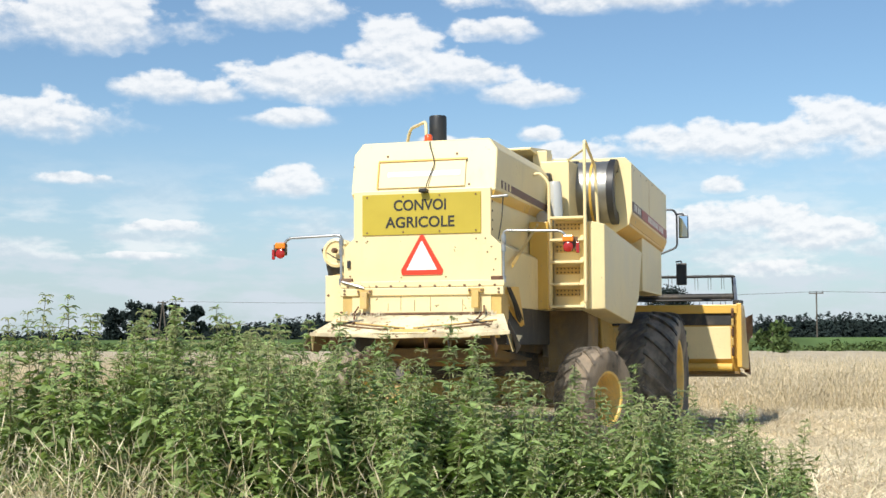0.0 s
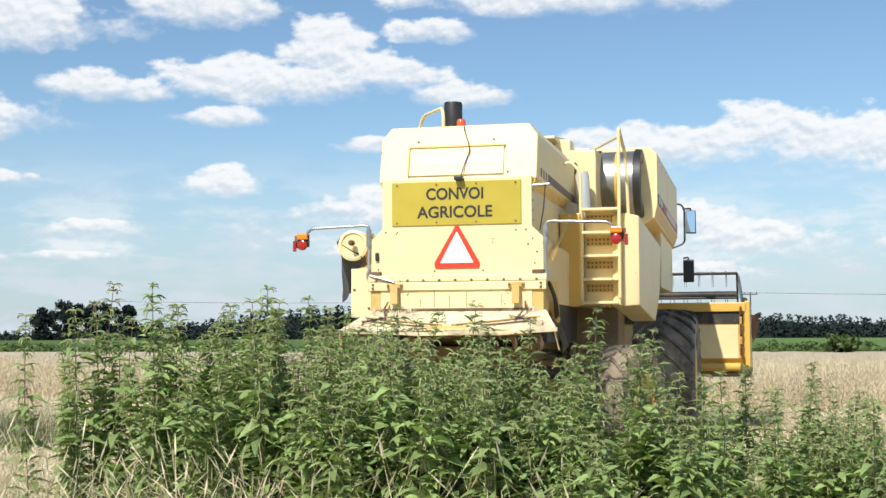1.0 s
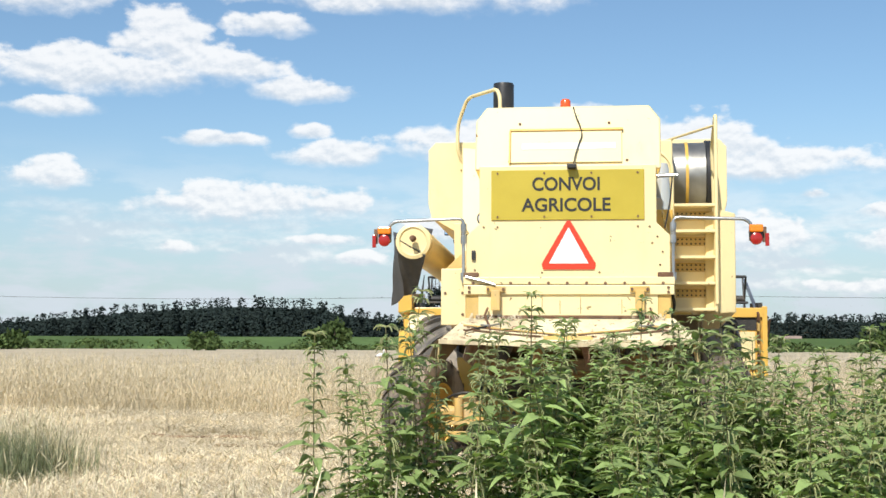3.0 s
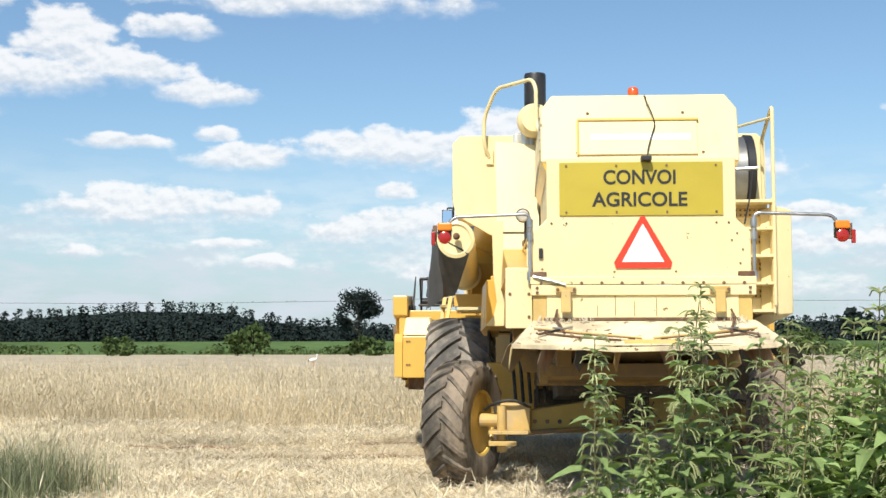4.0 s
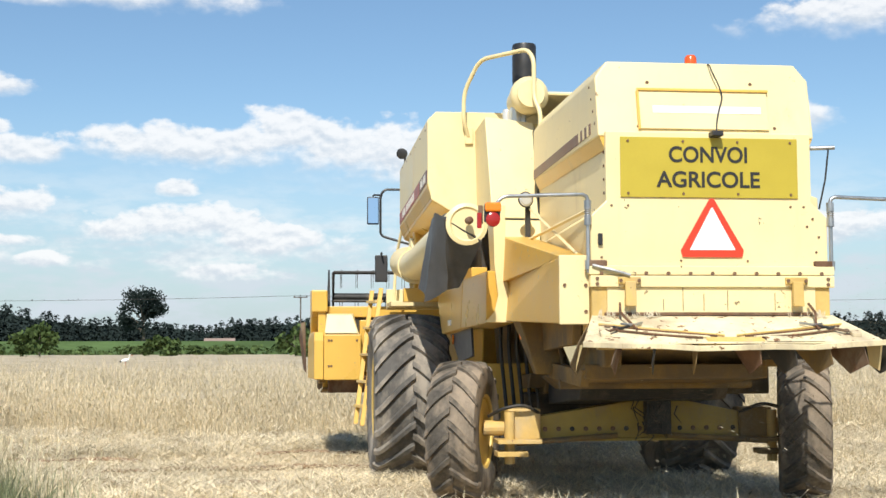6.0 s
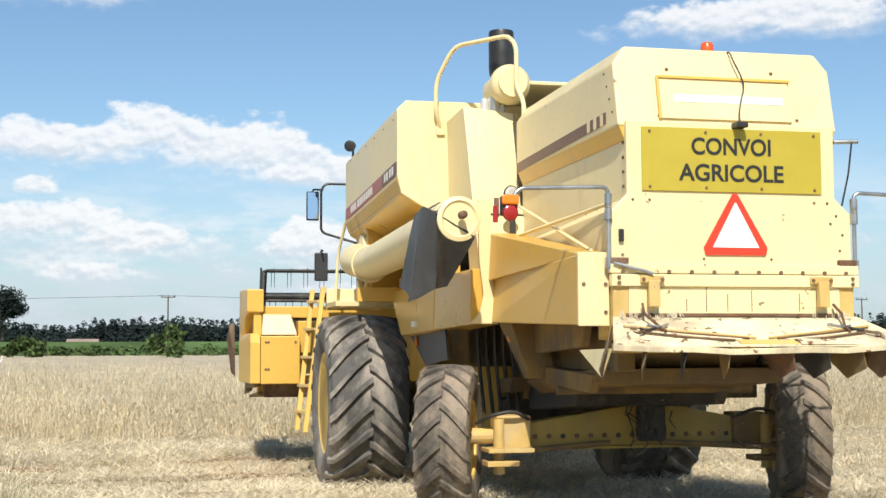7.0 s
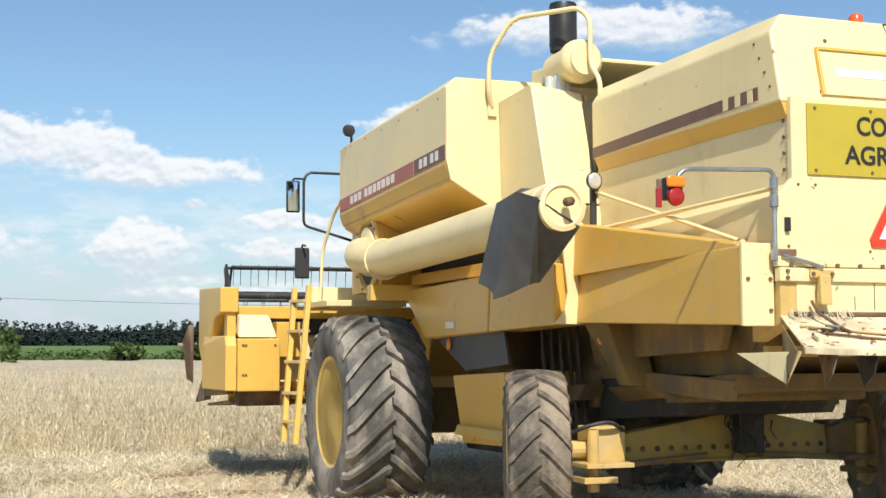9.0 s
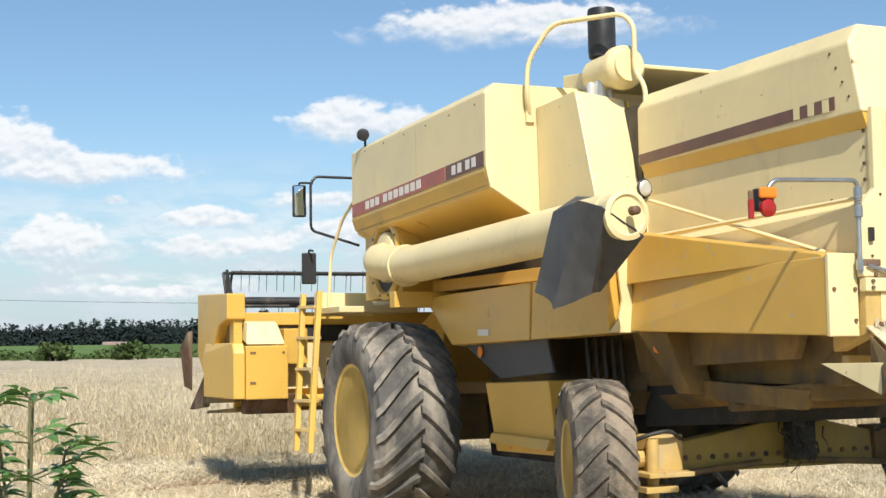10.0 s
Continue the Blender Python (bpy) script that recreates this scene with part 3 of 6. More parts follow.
def make_far_things():
    D = 330
    for x, h, w, s in ((-218, 12.5, 9, 1), (-211, 14.5, 10, 2), (-204, 14.0, 10, 3), (-197, 13.8, 9, 4), (-190.5, 13.5, 6, 5)):
        make_tree("far_tree", x, D, h, w, 1.0, 40 + s, "dark leafy tree beside the far pylon", FOREST, 4000, 0.4, 18)
    make_tree("lone_tree", -52, D, 16.4, 11.5, 4.2, 51, "tall lone tree with a broad open crown", FOREST, 5600, 0.33, 24)
    make_tree("far_tree", 74, D, 11.0, 8, 2, 53, "dark leafy tree behind the header", FOREST, 900, 0.7)
    for x, y, h, w, s in ((-30.5, 118, 2.9, 5.2, 1), (-45, 120, 2.0, 4.0, 2), (-19.5, 120, 1.9, 4.0, 3), (-6.4, 110, 2.6, 4.2, 4), (24, 122, 2.4, 7, 5), (-68, 124, 1.8, 5, 6), (4.5, 125, 1.9, 4, 7), (12, 126, 1.7, 4, 8), (40, 126, 1.8, 6, 9)):
        make_tree("bush", x, y, h, w, 0.3, 60 + s, "round green bush at the field margin", BUSH, 700, 0.28, 10)
    # power line: posts, wires, birds on the wire
    posts = [(-145, 236), (-9.6, 236), (126, 236)]
    for k, (x, y) in enumerate(posts):
        p = tagged(thing("power_pole", x, y, 0), "weathered wooden power pole with a crossarm", "power pole", "poles of the power line")
        if k == 0:
            part("leg", rod((-1.3, 0, 0), (0, 0, 10.6), 0.16, 8), BARK, p)
            part("leg", rod((1.3, 0, 0), (0, 0, 10.6), 0.16, 8), BARK, p)
        else:
            part("leg", rod((0, 0, 0), (0, 0, 10.4), 0.13, 8), BARK, p)
        part("crossarm", box(-1.3, 1.3, -0.08, 0.08, 10.2, 10.4, 0.02), BARK, p)
        for dx in (-1.1, 0, 1.1):
            part("insulator", rod((dx, 0, 10.4), (dx, 0, 10.7), 0.07, 8), DARK, p)
    for (x0, y0), (x1, y1) in zip(posts, posts[1:]):
        for dx in (-0.6, 0.6):
            pts = [(x0 + (x1 - x0) * f, y0 + dx, 10.6 - 3.0 * 4 * f * (1 - f) * 0.35) for f in (k / 24 for k in range(25))]
            tagged(part("power_line", tube(pts, 0.022, 4), DARK), "thin overhead power cable", "cable", kind="structure")
    rng = random.Random(5)
    for k in range(12):
        f = rng.uniform(0.42, 0.72)
        x, z = -145 + 135.4 * f, 10.6 - 4.2 * f * (1 - f)
        b = tagged(part("bird", hull([(x - 0.06, 235.4, z + 0.03), (x + 0.06, 235.4, z + 0.03), (x, 235.34, z + 0.1), (x, 235.46, z + 0.1), (x, 235.4, z + 0.27), (x + 0.05, 235.4, z + 0.22), (x, 235.4, z - 0.12)], 0.01), FEATHER_BLACK), "small dark bird perched on the cable", "bird", "birds on the cable")
    # a low white shed far off
    for x, y, w in ((-30, 300, 6.5), (-196, 318, 7), (33, 310, 5)):
        h = tagged(thing("shed", x, y, 0), "low white shed with a dark roof far off", "shed")
        part("wall", box(-w / 2, w / 2, -2, 2, 0, 2.3, 0.02), PLASTER, h)
        part("roof", prism([(-2.4, 2.3), (0, 3.2), (2.4, 2.3)], "x", -w / 2 - 0.3, w / 2 + 0.3, 0.02), ROOF, h)
        for dx in (-0.28, 0.22):
            part("window", box(w * dx, w * dx + 0.9, -2.03, -1.99, 0.9, 1.7, 0.0), DARK, h)
    make_stork(-11.4, 48.0)


def make_stork(x, y):
    s = tagged(thing("stork", x, y, 0.15), "white stork standing in the wheat", "bird")
    s.rotation_mode = "QUATERNION"
    part("body", lathe([(-0.34, 0.02), (-0.28, 0.08), (-0.1, 0.13), (0.1, 0.13), (0.22, 0.07), (0.28, 0.03)], pose(0, 0, 0.78, 0, -14, 0), 16), FEATHER, s, smooth=True)
    part("wing_tips", lathe([(-0.46, 0.01), (-0.36, 0.06), (-0.2, 0.05), (-0.12, 0.01)], pose(0, 0, 0.79, 0, -16, 0), 12), FEATHER_BLACK, s, "black wing tips", True)
    part("neck", tube([(0.2, 0, 0.86), (0.28, 0, 0.98), (0.26, 0, 1.08), (0.3, 0, 1.15)], 0.035, 8, 0.8, round_at=0.05), FEATHER, s, smooth=True)
    part("head", lathe([(-0.06, 0.01), (-0.03, 0.045), (0.03, 0.045), (0.06, 0.015)], pose(0.31, 0, 1.17), 12), FEATHER, s, smooth=True)
    part("beak", rod((0.35, 0, 1.17), (0.55, 0, 1.11), 0.014, 6), BEAK, s, "red beak")
    for dy in (-0.05, 0.05):
        part("leg", rod((0.0, dy, -0.25), (0.0, dy, 0.70), 0.012, 6), BEAK, s)
    s.scale = (0.58,) * 3


def clump_mass(name, crowns, mat, leaves, size, seed, label, category):
    """Many small leaf clumps round upright axes: x, y, foot, height, width."""
    rng = np.random.default_rng(seed)
    c = np.repeat(np.array(crowns, float), leaves, 0)
    n = len(c)
    f = rng.uniform(0, 1, n)
    spread = c[:, 4] * 0.5 * np.sqrt(np.clip(1.05 - f**1.6, 0.05, 1)) * rng.uniform(0.2, 1, n)
    a = rng.uniform(0, 2 * np.pi, n)
    p = np.stack([c[:, 0] + spread * np.cos(a), c[:, 1] + spread * np.sin(a), c[:, 2] + f * c[:, 3]], 1)
    face = np.stack([np.cos(a), np.sin(a), 0.4 + f], 1) + rng.normal(size=(n, 3)) * 0.35
    face /= np.linalg.norm(face, axis=1, keepdims=True)
    u = np.cross(face, rng.normal(size=(n, 3)))
    u /= np.linalg.norm(u, axis=1, keepdims=True)
    w = np.cross(face, u)
    s = (size * rng.uniform(0.6, 1.3, n))[:, None]
    v = np.stack([p - u * s, p + w * s * 0.6, p + u * s, p - w * s * 0.6], 1).reshape(-1, 3)
    k = np.arange(n) * 4
    ob = mesh_from(name, v.tolist(), np.stack([k, k + 1, k + 2, k + 3], 1).tolist(), mat)
    return tagged(ob, label, category, kind="stuff")


# ---- the combine harvester ----
def make_wheel(name, parent, x, y, z, radius, width, rim, lugs, turn, outward, rubber, label, deep=0.045):
    """A wheel with its axis along x: rim disc, tyre and curved tread lugs. outward: -1 or 1, the side of the dish."""
    w, o = width / 2, outward
    hub = part(name, lathe([(o * -0.80 * w, rim * 0.93), (o * -0.70 * w, rim * 0.91), (o * -0.62 * w, rim * 0.78), (o * -0.58 * w, rim * 0.45), (o * -0.42 * w, rim * 0.42), (o * -0.40 * w, rim * 0.22), (o * -0.25 * w, rim * 0.2), (o * -0.23 * w, 0.03)], None, 36), RIM, parent, label, True)
    hub.matrix_basis = pose(x, y, z, 0, 0, turn)
    part("rim", lathe([(-w * 0.86, rim * 0.99), (-w * 0.90, rim * 1.07), (-w * 0.84, rim * 1.06), (-w * 0.3, rim * 0.95), (w * 0.3, rim * 0.95), (w * 0.84, rim * 1.06), (w * 0.90, rim * 1.07), (w * 0.86, rim * 0.99), (w * 0.3, rim * 0.88), (-w * 0.3, rim * 0.88), (-w * 0.86, rim * 0.99)], None, 40), RIM, hub, "", True)
    R = radius - deep
    wall = R - rim
    tyre = [(-w * 0.84, rim), (-w * 0.93, rim + wall * 0.12), (-w * 1.0, rim + wall * 0.45), (-w * 0.99, rim + wall * 0.7), (-w * 0.93, R * 0.955), (-w * 0.75, R * 0.985), (-w * 0.4, R * 0.997), (0, R)]
    tyre = tyre + [(-a, r) for a, r in tyre[-2::-1]] + [(w * 0.6, rim * 0.98), (-w * 0.6, rim * 0.98), (-w * 0.84, rim)]
    part("tyre", lathe(tyre, None, 56), rubber, hub, "", True)

    def lug(side):
        bm = bmesh.new()
        steps, half = 8, 0.115 * 2 * math.pi / lugs
        rows = []
        for i in range(steps + 1):
            f = i / steps
            xx = side * (-0.03 + f * 1.03) * w
            a = -(f ** 1.2) * width * 0.52 / radius
            fall = R * (1 - 0.05 * f**2.6) if f < 0.95 else R * 0.93
            top = radius - 0.05 * radius * f**3 if f < 0.95 else R * 0.945
            row = []
            for da, r in ((-half * 1.35, fall - 0.01), (-half, top), (half, top), (half * 1.35, fall - 0.01)):
                row.append(bm.verts.new((xx, -r * math.cos(a + da), r * math.sin(a + da))))
            rows.append(row)
        for r1, r2 in zip(rows, rows[1:]):
            for k in range(3):
                bm.faces.new((r1[k], r1[k + 1], r2[k + 1], r2[k]))
        bm.faces.new(rows[0]), bm.faces.new(rows[-1][::-1])
        return solid(bm)

    for side in (-1, 1):
        first = part("tread_lug", lug(side), rubber, hub, "", True)
        for k in range(lugs):
            ob = first if k == 0 else new("tread_lug", first.data)
            ob.parent = hub
            ob.matrix_basis = pose(0, 0, 0, -360 * (k + (0.5 if side > 0 else 0)) / lugs, 0, 0)
    return hub


def make_combine():
    c = tagged(thing("combine_harvester", 0, 0, 0, 2.0), "faded yellow combine harvester standing in stubble at the crop edge", "combine harvester")
    P = lambda name, bm, mat, label="", smooth=False, to=c: part(name, bm, mat, to, label, smooth)

    # straw hood: upper box that overhangs, with chamfered corners
    bm = bmesh.new()
    prof = lambda o: [(-0.735, 2.52), (-0.735, 2.93), (-0.65, 3.045), (0.65, 3.045), (0.735, 2.93), (0.735, 2.52)]
    ends = []
    for y in (0, 1):
        ends.append([bm.verts.new((x, (0.02 + (z - 2.52) * 0.22) if y == 0 else 2.36, z)) for x, z in prof(0)])
    bm.faces.new(ends[0]), bm.faces.new(ends[1][::-1])
    for i in range(6):
        j = (i + 1) % 6
        bm.faces.new((ends[0][i], ends[1][i], ends[1][j], ends[0][j]))
    hood = P("straw_hood", solid(bm, 0.014), PAINT, "faded cream-yellow sheet-metal hood with chamfered top corners")
    # recessed hatch in the hood's rear face
    slope = lambda z, off=0.0: 0.02 + (z - 2.52) * 0.22 - off
    hatch = hull([(x, slope(z, o), z) for x in (-0.45, 0.43) for z in (2.575, 2.84) for o in (0.004, 0.018)], 0.004)
    hatch = P("hatch", hatch, PAINT, "", to=hood)
    # golden strips paint the shadow that the hatch lip casts
    P("hatch_lip_shadow", hull([(x, slope(z, o), z) for x in (-0.46, 0.44) for z in (2.838, 2.856) for o in (0.0, 0.03)], 0.003), GOLD, "", to=hood)
    P("hatch_side_shadow", hull([(x, slope(z, o), z) for x in (-0.465, -0.45) for z in (2.57, 2.84) for o in (0.0, 0.03)], 0.003), GOLD, "", to=hood)
    P("white_stripe", hull([(x, slope(z, o), z) for x in (-0.36, 0.38) for z in (2.685, 2.735) for o in (0.017, 0.021)], 0.0), LETTER, "worn white sticker strip", to=hood)
    bolts(hood, [(x, slope(2.9, 0.0), 2.9) for x in (-0.38, 0.33)] + [(-0.46, slope(2.6), 2.59), (0.47, slope(2.6), 2.59)])
    bolts(hood, [(-0.735, 0.12 + 0.05 * k, 2.62 + 0.09 * k) for k in range(4)], "x", 0.009)
    for s in (-1, 1):
        P("decal_band", hull([(s * x, y, z) for x in (0.734, 0.739) for y, z in ((0.24, 2.565), (0.24, 2.64), (2.34, 2.525), (2.34, 2.60))], 0), STRIPE_DARK, "peeling faded brown decal stripe", to=hood)
        for k in range(3):
            y = 0.29 + 0.13 * k
            P("decal_gap", hull([(s * x, y + dy, z) for x in (0.735, 0.741) for dy, z in ((0, 2.562), (0.055, 2.562), (0.0, 2.635), (0.055, 2.635))], 0), PAINT, to=hood)
        # deeper yellow puts the overhang's shade into the colour
        P("hood_underside", hull([(s * x, y, z) for y in (0.03, 2.34) for x, z in ((0.728, 2.522), (0.69, 2.43), (0.67, 2.522))], 0.003), GOLD, to=hood)

    # body below the hood
    body = P("rear_body", prism([(-0.685, 1.95), (-0.685, 2.522), (0.685, 2.522), (0.685, 1.95)], "y", 0.03, 2.4, 0.006), PAINT)
    rear = prism([(-0.695, 2.55), (-0.695, 2.09), (-0.80, 1.99), (-0.80, 1.66), (0.80, 1.66), (0.80, 1.99), (0.695, 2.09), (0.695, 2.55)], "y", -0.012, 0.035, 0.008)
    P("rear_panel", rear, REAR, "sunlit cream-yellow rear panel with chipped paint")
    for s, low in ((-1, 1.4), (1, 1.42)):
        P("lower_side_panel", hull([(s * 0.79, 0.03, 2.0), (s * 0.79, 0.03, low), (s * 0.70, 0.03, 2.07), (s * 0.79, 2.3, 1.92), (s * 0.79, 2.3, low), (s * 0.68, 2.3, 1.98), (s * 0.4, 0.03, low), (s * 0.4, 2.3, low)], 0.006), PAINT)
        bolts(body, [(s * 0.688, 0.35 + 0.22 * k, 2.06 - 0.012 * k) for k in range(6)] + [(s * 0.688, 0.07, 2.15 + 0.09 * k) for k in range(5)], "x", 0.011)
    # solid near-black block in place of the shaded hollow; hoses follow
    P("recess_shade_block", box(0.45, 0.77, 0.3, 2.2, 1.05, 1.62, 0.01), DARK, "near-black block painted as the shade under the body")
    for k in range(3):
        P("hydraulic_hose", tube([(0.81, 0.15 + 0.05 * k, 1.60), (0.85, 0.25 + 0.06 * k, 1.45), (0.80, 0.6 + 0.1 * k, 1.30), (0.7, 1.4, 1.2)], 0.010, 7, round_at=0.15), DARK)
    P("bent_bracket", hull([(0.80, 0.02, 1.60), (0.84, 0.5, 1.62), (0.80, 0.9, 1.25), (0.76, 0.85, 1.22), (0.78, 0.05, 1.5)], 0.006), GOLD)
    # bolted cross rails
    rail = P("cross_rail", box(-0.82, 0.83, -0.045, 0.01, 1.605, 1.665, 0.006), REAR)
    bolts(rail, [(-0.74 + 0.148 * k, -0.048, 1.615) for k in range(11)], r=0.013)
    rail2 = P("cross_rail", box(-0.815, 0.825, -0.055, 0.0, 1.525, 1.60, 0.006), REAR)
    bolts(rail2, [(x, -0.058, z) for x in (-0.77, 0.78) for z in (1.545, 1.58)])
    for x in (-0.56, 0.56):
        h = P("hinge", hull([(x + dx, -0.075, z) for dx, z in ((-0.075, 1.59), (0.075, 1.59), (-0.075, 1.545), (0.075, 1.545))] + [(x + dx, -0.055, z) for dx, z in ((-0.075, 1.59), (0.075, 1.59), (-0.075, 1.545), (0.075, 1.545))], 0.004), WORN)
        P("hinge_arm", hull([(x + dx, y, z) for dx in (-0.035, 0.035) for y, z in ((-0.075, 1.56), (-0.10, 1.56), (-0.11, 1.40), (-0.06, 1.40))], 0.005), WORN, to=h)
        bolts(h, [(x - 0.06, -0.077, 1.567), (x + 0.06, -0.077, 1.567)])
    P("tail_panel", box(-0.70, 0.70, -0.035, 0.0, 1.36, 1.525, 0.004), REAR, "lower rear panel with rust streaks")
    for s in (-1, 1):
        P("tail_side_bracket", hull([(s * x, y, z) for x in (0.70, 0.80) for y, z in ((-0.03, 1.53), (0.25, 1.53), (-0.03, 1.30), (0.25, 1.2))], 0.006), WORN, "rusty worn side bracket")
    # straw deflector plate
    plate = P("deflector_plate", hull([(-0.80, -0.02, 1.345), (0.82, -0.02, 1.345), (-0.955, -0.46, 1.168), (0.985, -0.46, 1.168), (-0.80, -0.02, 1.333), (0.82, -0.02, 1.333), (-0.955, -0.46, 1.156), (0.985, -0.46, 1.156)], 0.003), PALE, "bent weathered deflector plate with rust and peeling paint")
    for k, (x0, x1) in enumerate(((-0.93, -0.55), (-0.54, -0.18), (-0.17, 0.2), (0.21, 0.58), (0.59, 0.96))):
        y = -0.45 + 0.015 * math.sin(k * 1.7)
        P("bent_edge", hull([(x0, y, 1.176), (x1, y + 0.01, 1.178), (x0, y + 0.05, 1.20 + 0.006 * (k % 2)), (x1, y + 0.05, 1.20), (x0, y, 1.171), (x1, y, 1.171)], 0.0), WORN if k in (2,) else PALE, "", to=plate)
    on_plate = lambda y: 1.345 + (y + 0.02) * 0.402
    for s in (-1, 1):
        for k in range(4):
            ys = (-0.20 - 0.035 * k, -0.29 - 0.03 * k, -0.385 - 0.012 * k)
            P("spring_rod", tube([(s * x, y, on_plate(y) + 0.012) for x, y in zip((0.80 - 0.03 * k, 0.45, 0.04 + 0.05 * k), ys)], 0.0065, 6, round_at=0.1), (WORN, RUSTY, PALE, RUSTY)[k], "thin rusty rod lying along the plate", to=plate)
        for k in range(3):
            y = -0.20 - 0.05 * k
            P("rod_clip", tube([(s * (0.52 + 0.09 * k), y, on_plate(y) + 0.02), (s * (0.60 + 0.09 * k), y - 0.07, on_plate(y - 0.07) + 0.03), (s * (0.66 + 0.06 * k), y - 0.02, on_plate(y - 0.02) + 0.02)], 0.009, 6, round_at=0.03), (STEEL, DARK, RUSTY)[k], "", to=plate)
    for k in range(8):
        xa, xb = -0.96 + 1.95 * k / 8, -0.96 + 1.95 * (k + 1) / 8
        sag = lambda x: -0.028 * (1 - (x / 0.97) ** 2) + 0.006 * math.sin(x * 9)
        P("plate_lip", hull([(x, y, z + sag(x)) for x in (xa, xb) for y, z in ((-0.455, 1.178), (-0.478, 1.176), (-0.462, 1.142), (-0.474, 1.142))], 0.003), PALE, "chipped bent lip", to=plate)
    # fins under the plate: dark materials carry their shade as colour
    for k, x in enumerate((-0.84, -0.62, -0.4, -0.16, 0.1, 0.3, 0.5, 0.7, 0.88)):
        s = 1 if x > 0 else -1
        P("spreader_fin", hull([(x + s * dx + t, y, z) for t in (-0.003, 0.003) for dx, y, z in ((0.0, -0.10, 1.29), (0.05 + 0.12 * abs(x), -0.45, 1.15), (0.06 + 0.16 * abs(x), -0.44, 1.03), (0.04 + 0.10 * abs(x), -0.30, 0.965), (0.0, -0.10, 1.15))], 0.0), (GRIMY_SHADED, RUSTY, DARK)[k % 3], to=plate)
    for s in (-1, 1):
        P("side_flap", hull([(s * (x + d), y, z) for d in (-0.006, 0.006) for x, y, z in ((0.945, 0.18, 1.14), (0.985, -0.34, 0.985), (0.96, -0.44, 1.15), (0.935, 0.10, 1.12))], 0.003), PAINT, "pale bent side flap", to=plate)

    for x in (-0.33, -0.2, -0.06, 0.1, 0.42):
        P("seam", box(x, x + 0.004, -0.0385, -0.034, 1.375, 1.375 + 0.06 + 0.09 * abs(math.sin(x * 9)), 0.0), RUSTY, "", to=plate)
    P("trim_strip", box(-0.72, 0.72, -0.05, -0.03, 1.342, 1.362, 0.003), RUSTY, "dark grimy seam strip")
    P("rubber_stop", box(-0.755, -0.725, -0.035, -0.012, 1.80, 1.875, 0.004), PLASTIC, "black rubber stop")
    for x in (-0.80, 0.82):
        P("plate_bracket", hull([(x + dx, y, 1.345 + (y + 0.02) * 0.402 + dz) for dx in (-0.03, 0.03) for y in (-0.40, -0.34) for dz in (0.005, 0.03)], 0.004), PALE, "", to=plate)
        P("plate_chain", tube([(x * 0.78, -0.06, 1.42), (x * 0.80, -0.13, 1.36), (x * 0.74, -0.26, 1.275), (x * 0.73, -0.33, 1.25)], 0.009, 6), RUSTY, "bent steel latch bar", to=plate)
    P("aerial_bracket", tube([(0.70, 0.0, 2.455), (0.86, -0.02, 2.46)], 0.014, 8), STEEL, "steel peg on the body side")
    P("aerial_rod", tube([(0.82, -0.02, 2.47), (0.80, 0.0, 2.25), (0.76, 0.02, 2.05)], 0.006, 6), PLASTIC)
    rng = random.Random(14)
    for k in range(70):
        x = rng.choice((-0.72, -0.62, -0.5, -0.4, 0.55, 0.68, 0.74)) + rng.uniform(-0.05, 0.05)
        P("straw_wisp", tube([(x, -0.05, 1.36 + rng.uniform(0, 0.02)), (x + rng.uniform(-0.02, 0.02), -0.065, 1.335), (x + rng.uniform(-0.04, 0.04), -0.08 - rng.random() * 0.03, 1.30 + rng.uniform(-0.01, 0.03))], 0.0025, 4), STRAW, "", to=plate)

    # small screws along the upper edges of the rear sheet
    bolts(body, [(x, -0.014, 2.06) for x in (-0.66, -0.55, 0.55, 0.64)] + [(0.70, -0.014, 1.98), (0.74, -0.014, 1.86), (0.72, -0.014, 1.76), (0.66, -0.014, 1.93), (-0.73, -0.014, 1.72), (-0.2, -0.014, 1.70), (0.25, -0.014, 1.70)], r=0.008)
    # sign and triangle
    sign = P("sign_board", box(-0.6, 0.6, -0.024, -0.013, 2.115, 2.512, 0.003), SIGN, "ochre board lettered CONVOI AGRICOLE in black")
    bolts(sign, [(x, -0.026, z) for x in (-0.55, -0.18, 0.19, 0.55) for z in (2.14, 2.485)], r=0.009)
    for line, z, wide in (("CONVOI", 2.350, 0.53), ("AGRICOLE", 2.185, 0.70)):
        cu = bpy.data.curves.new("lettering", "FONT")
        cu.body, cu.size, cu.extrude, cu.align_x, cu.offset = line, 0.15, 0.001, "CENTER", 0.003
        tmp = new("lettering", cu)
        me = bpy.data.meshes.new_from_object(tmp.evaluated_get(bpy.context.evaluated_depsgraph_get()))
        bpy.data.objects.remove(tmp)
        k = wide / max(0.01, max(v.co.x for v in me.vertices) - min(v.co.x for v in me.vertices))
        me.transform(pose(-0.008, -0.0265, z, 90) @ Matrix.Diagonal((k, 0.104 / 0.107, 1, 1)))
        me.materials.clear(), me.materials.append(INK)
        ob = new("lettering", me)
        ob.parent = sign
    tri = lambda r, t: [(0.01 + x * r, 1.86 + z * r) for x, z in ((-0.035 - t, 0.62), (0.035 + t, 0.62), (0.53, -0.25 + 0.02), (0.50, -0.34), (-0.50, -0.34), (-0.53, -0.23))]
    trg = P("warning_triangle", prism(tri(0.40, 0.0), "y", -0.024, -0.013, 0), RED, "red-edged white slow-vehicle triangle")
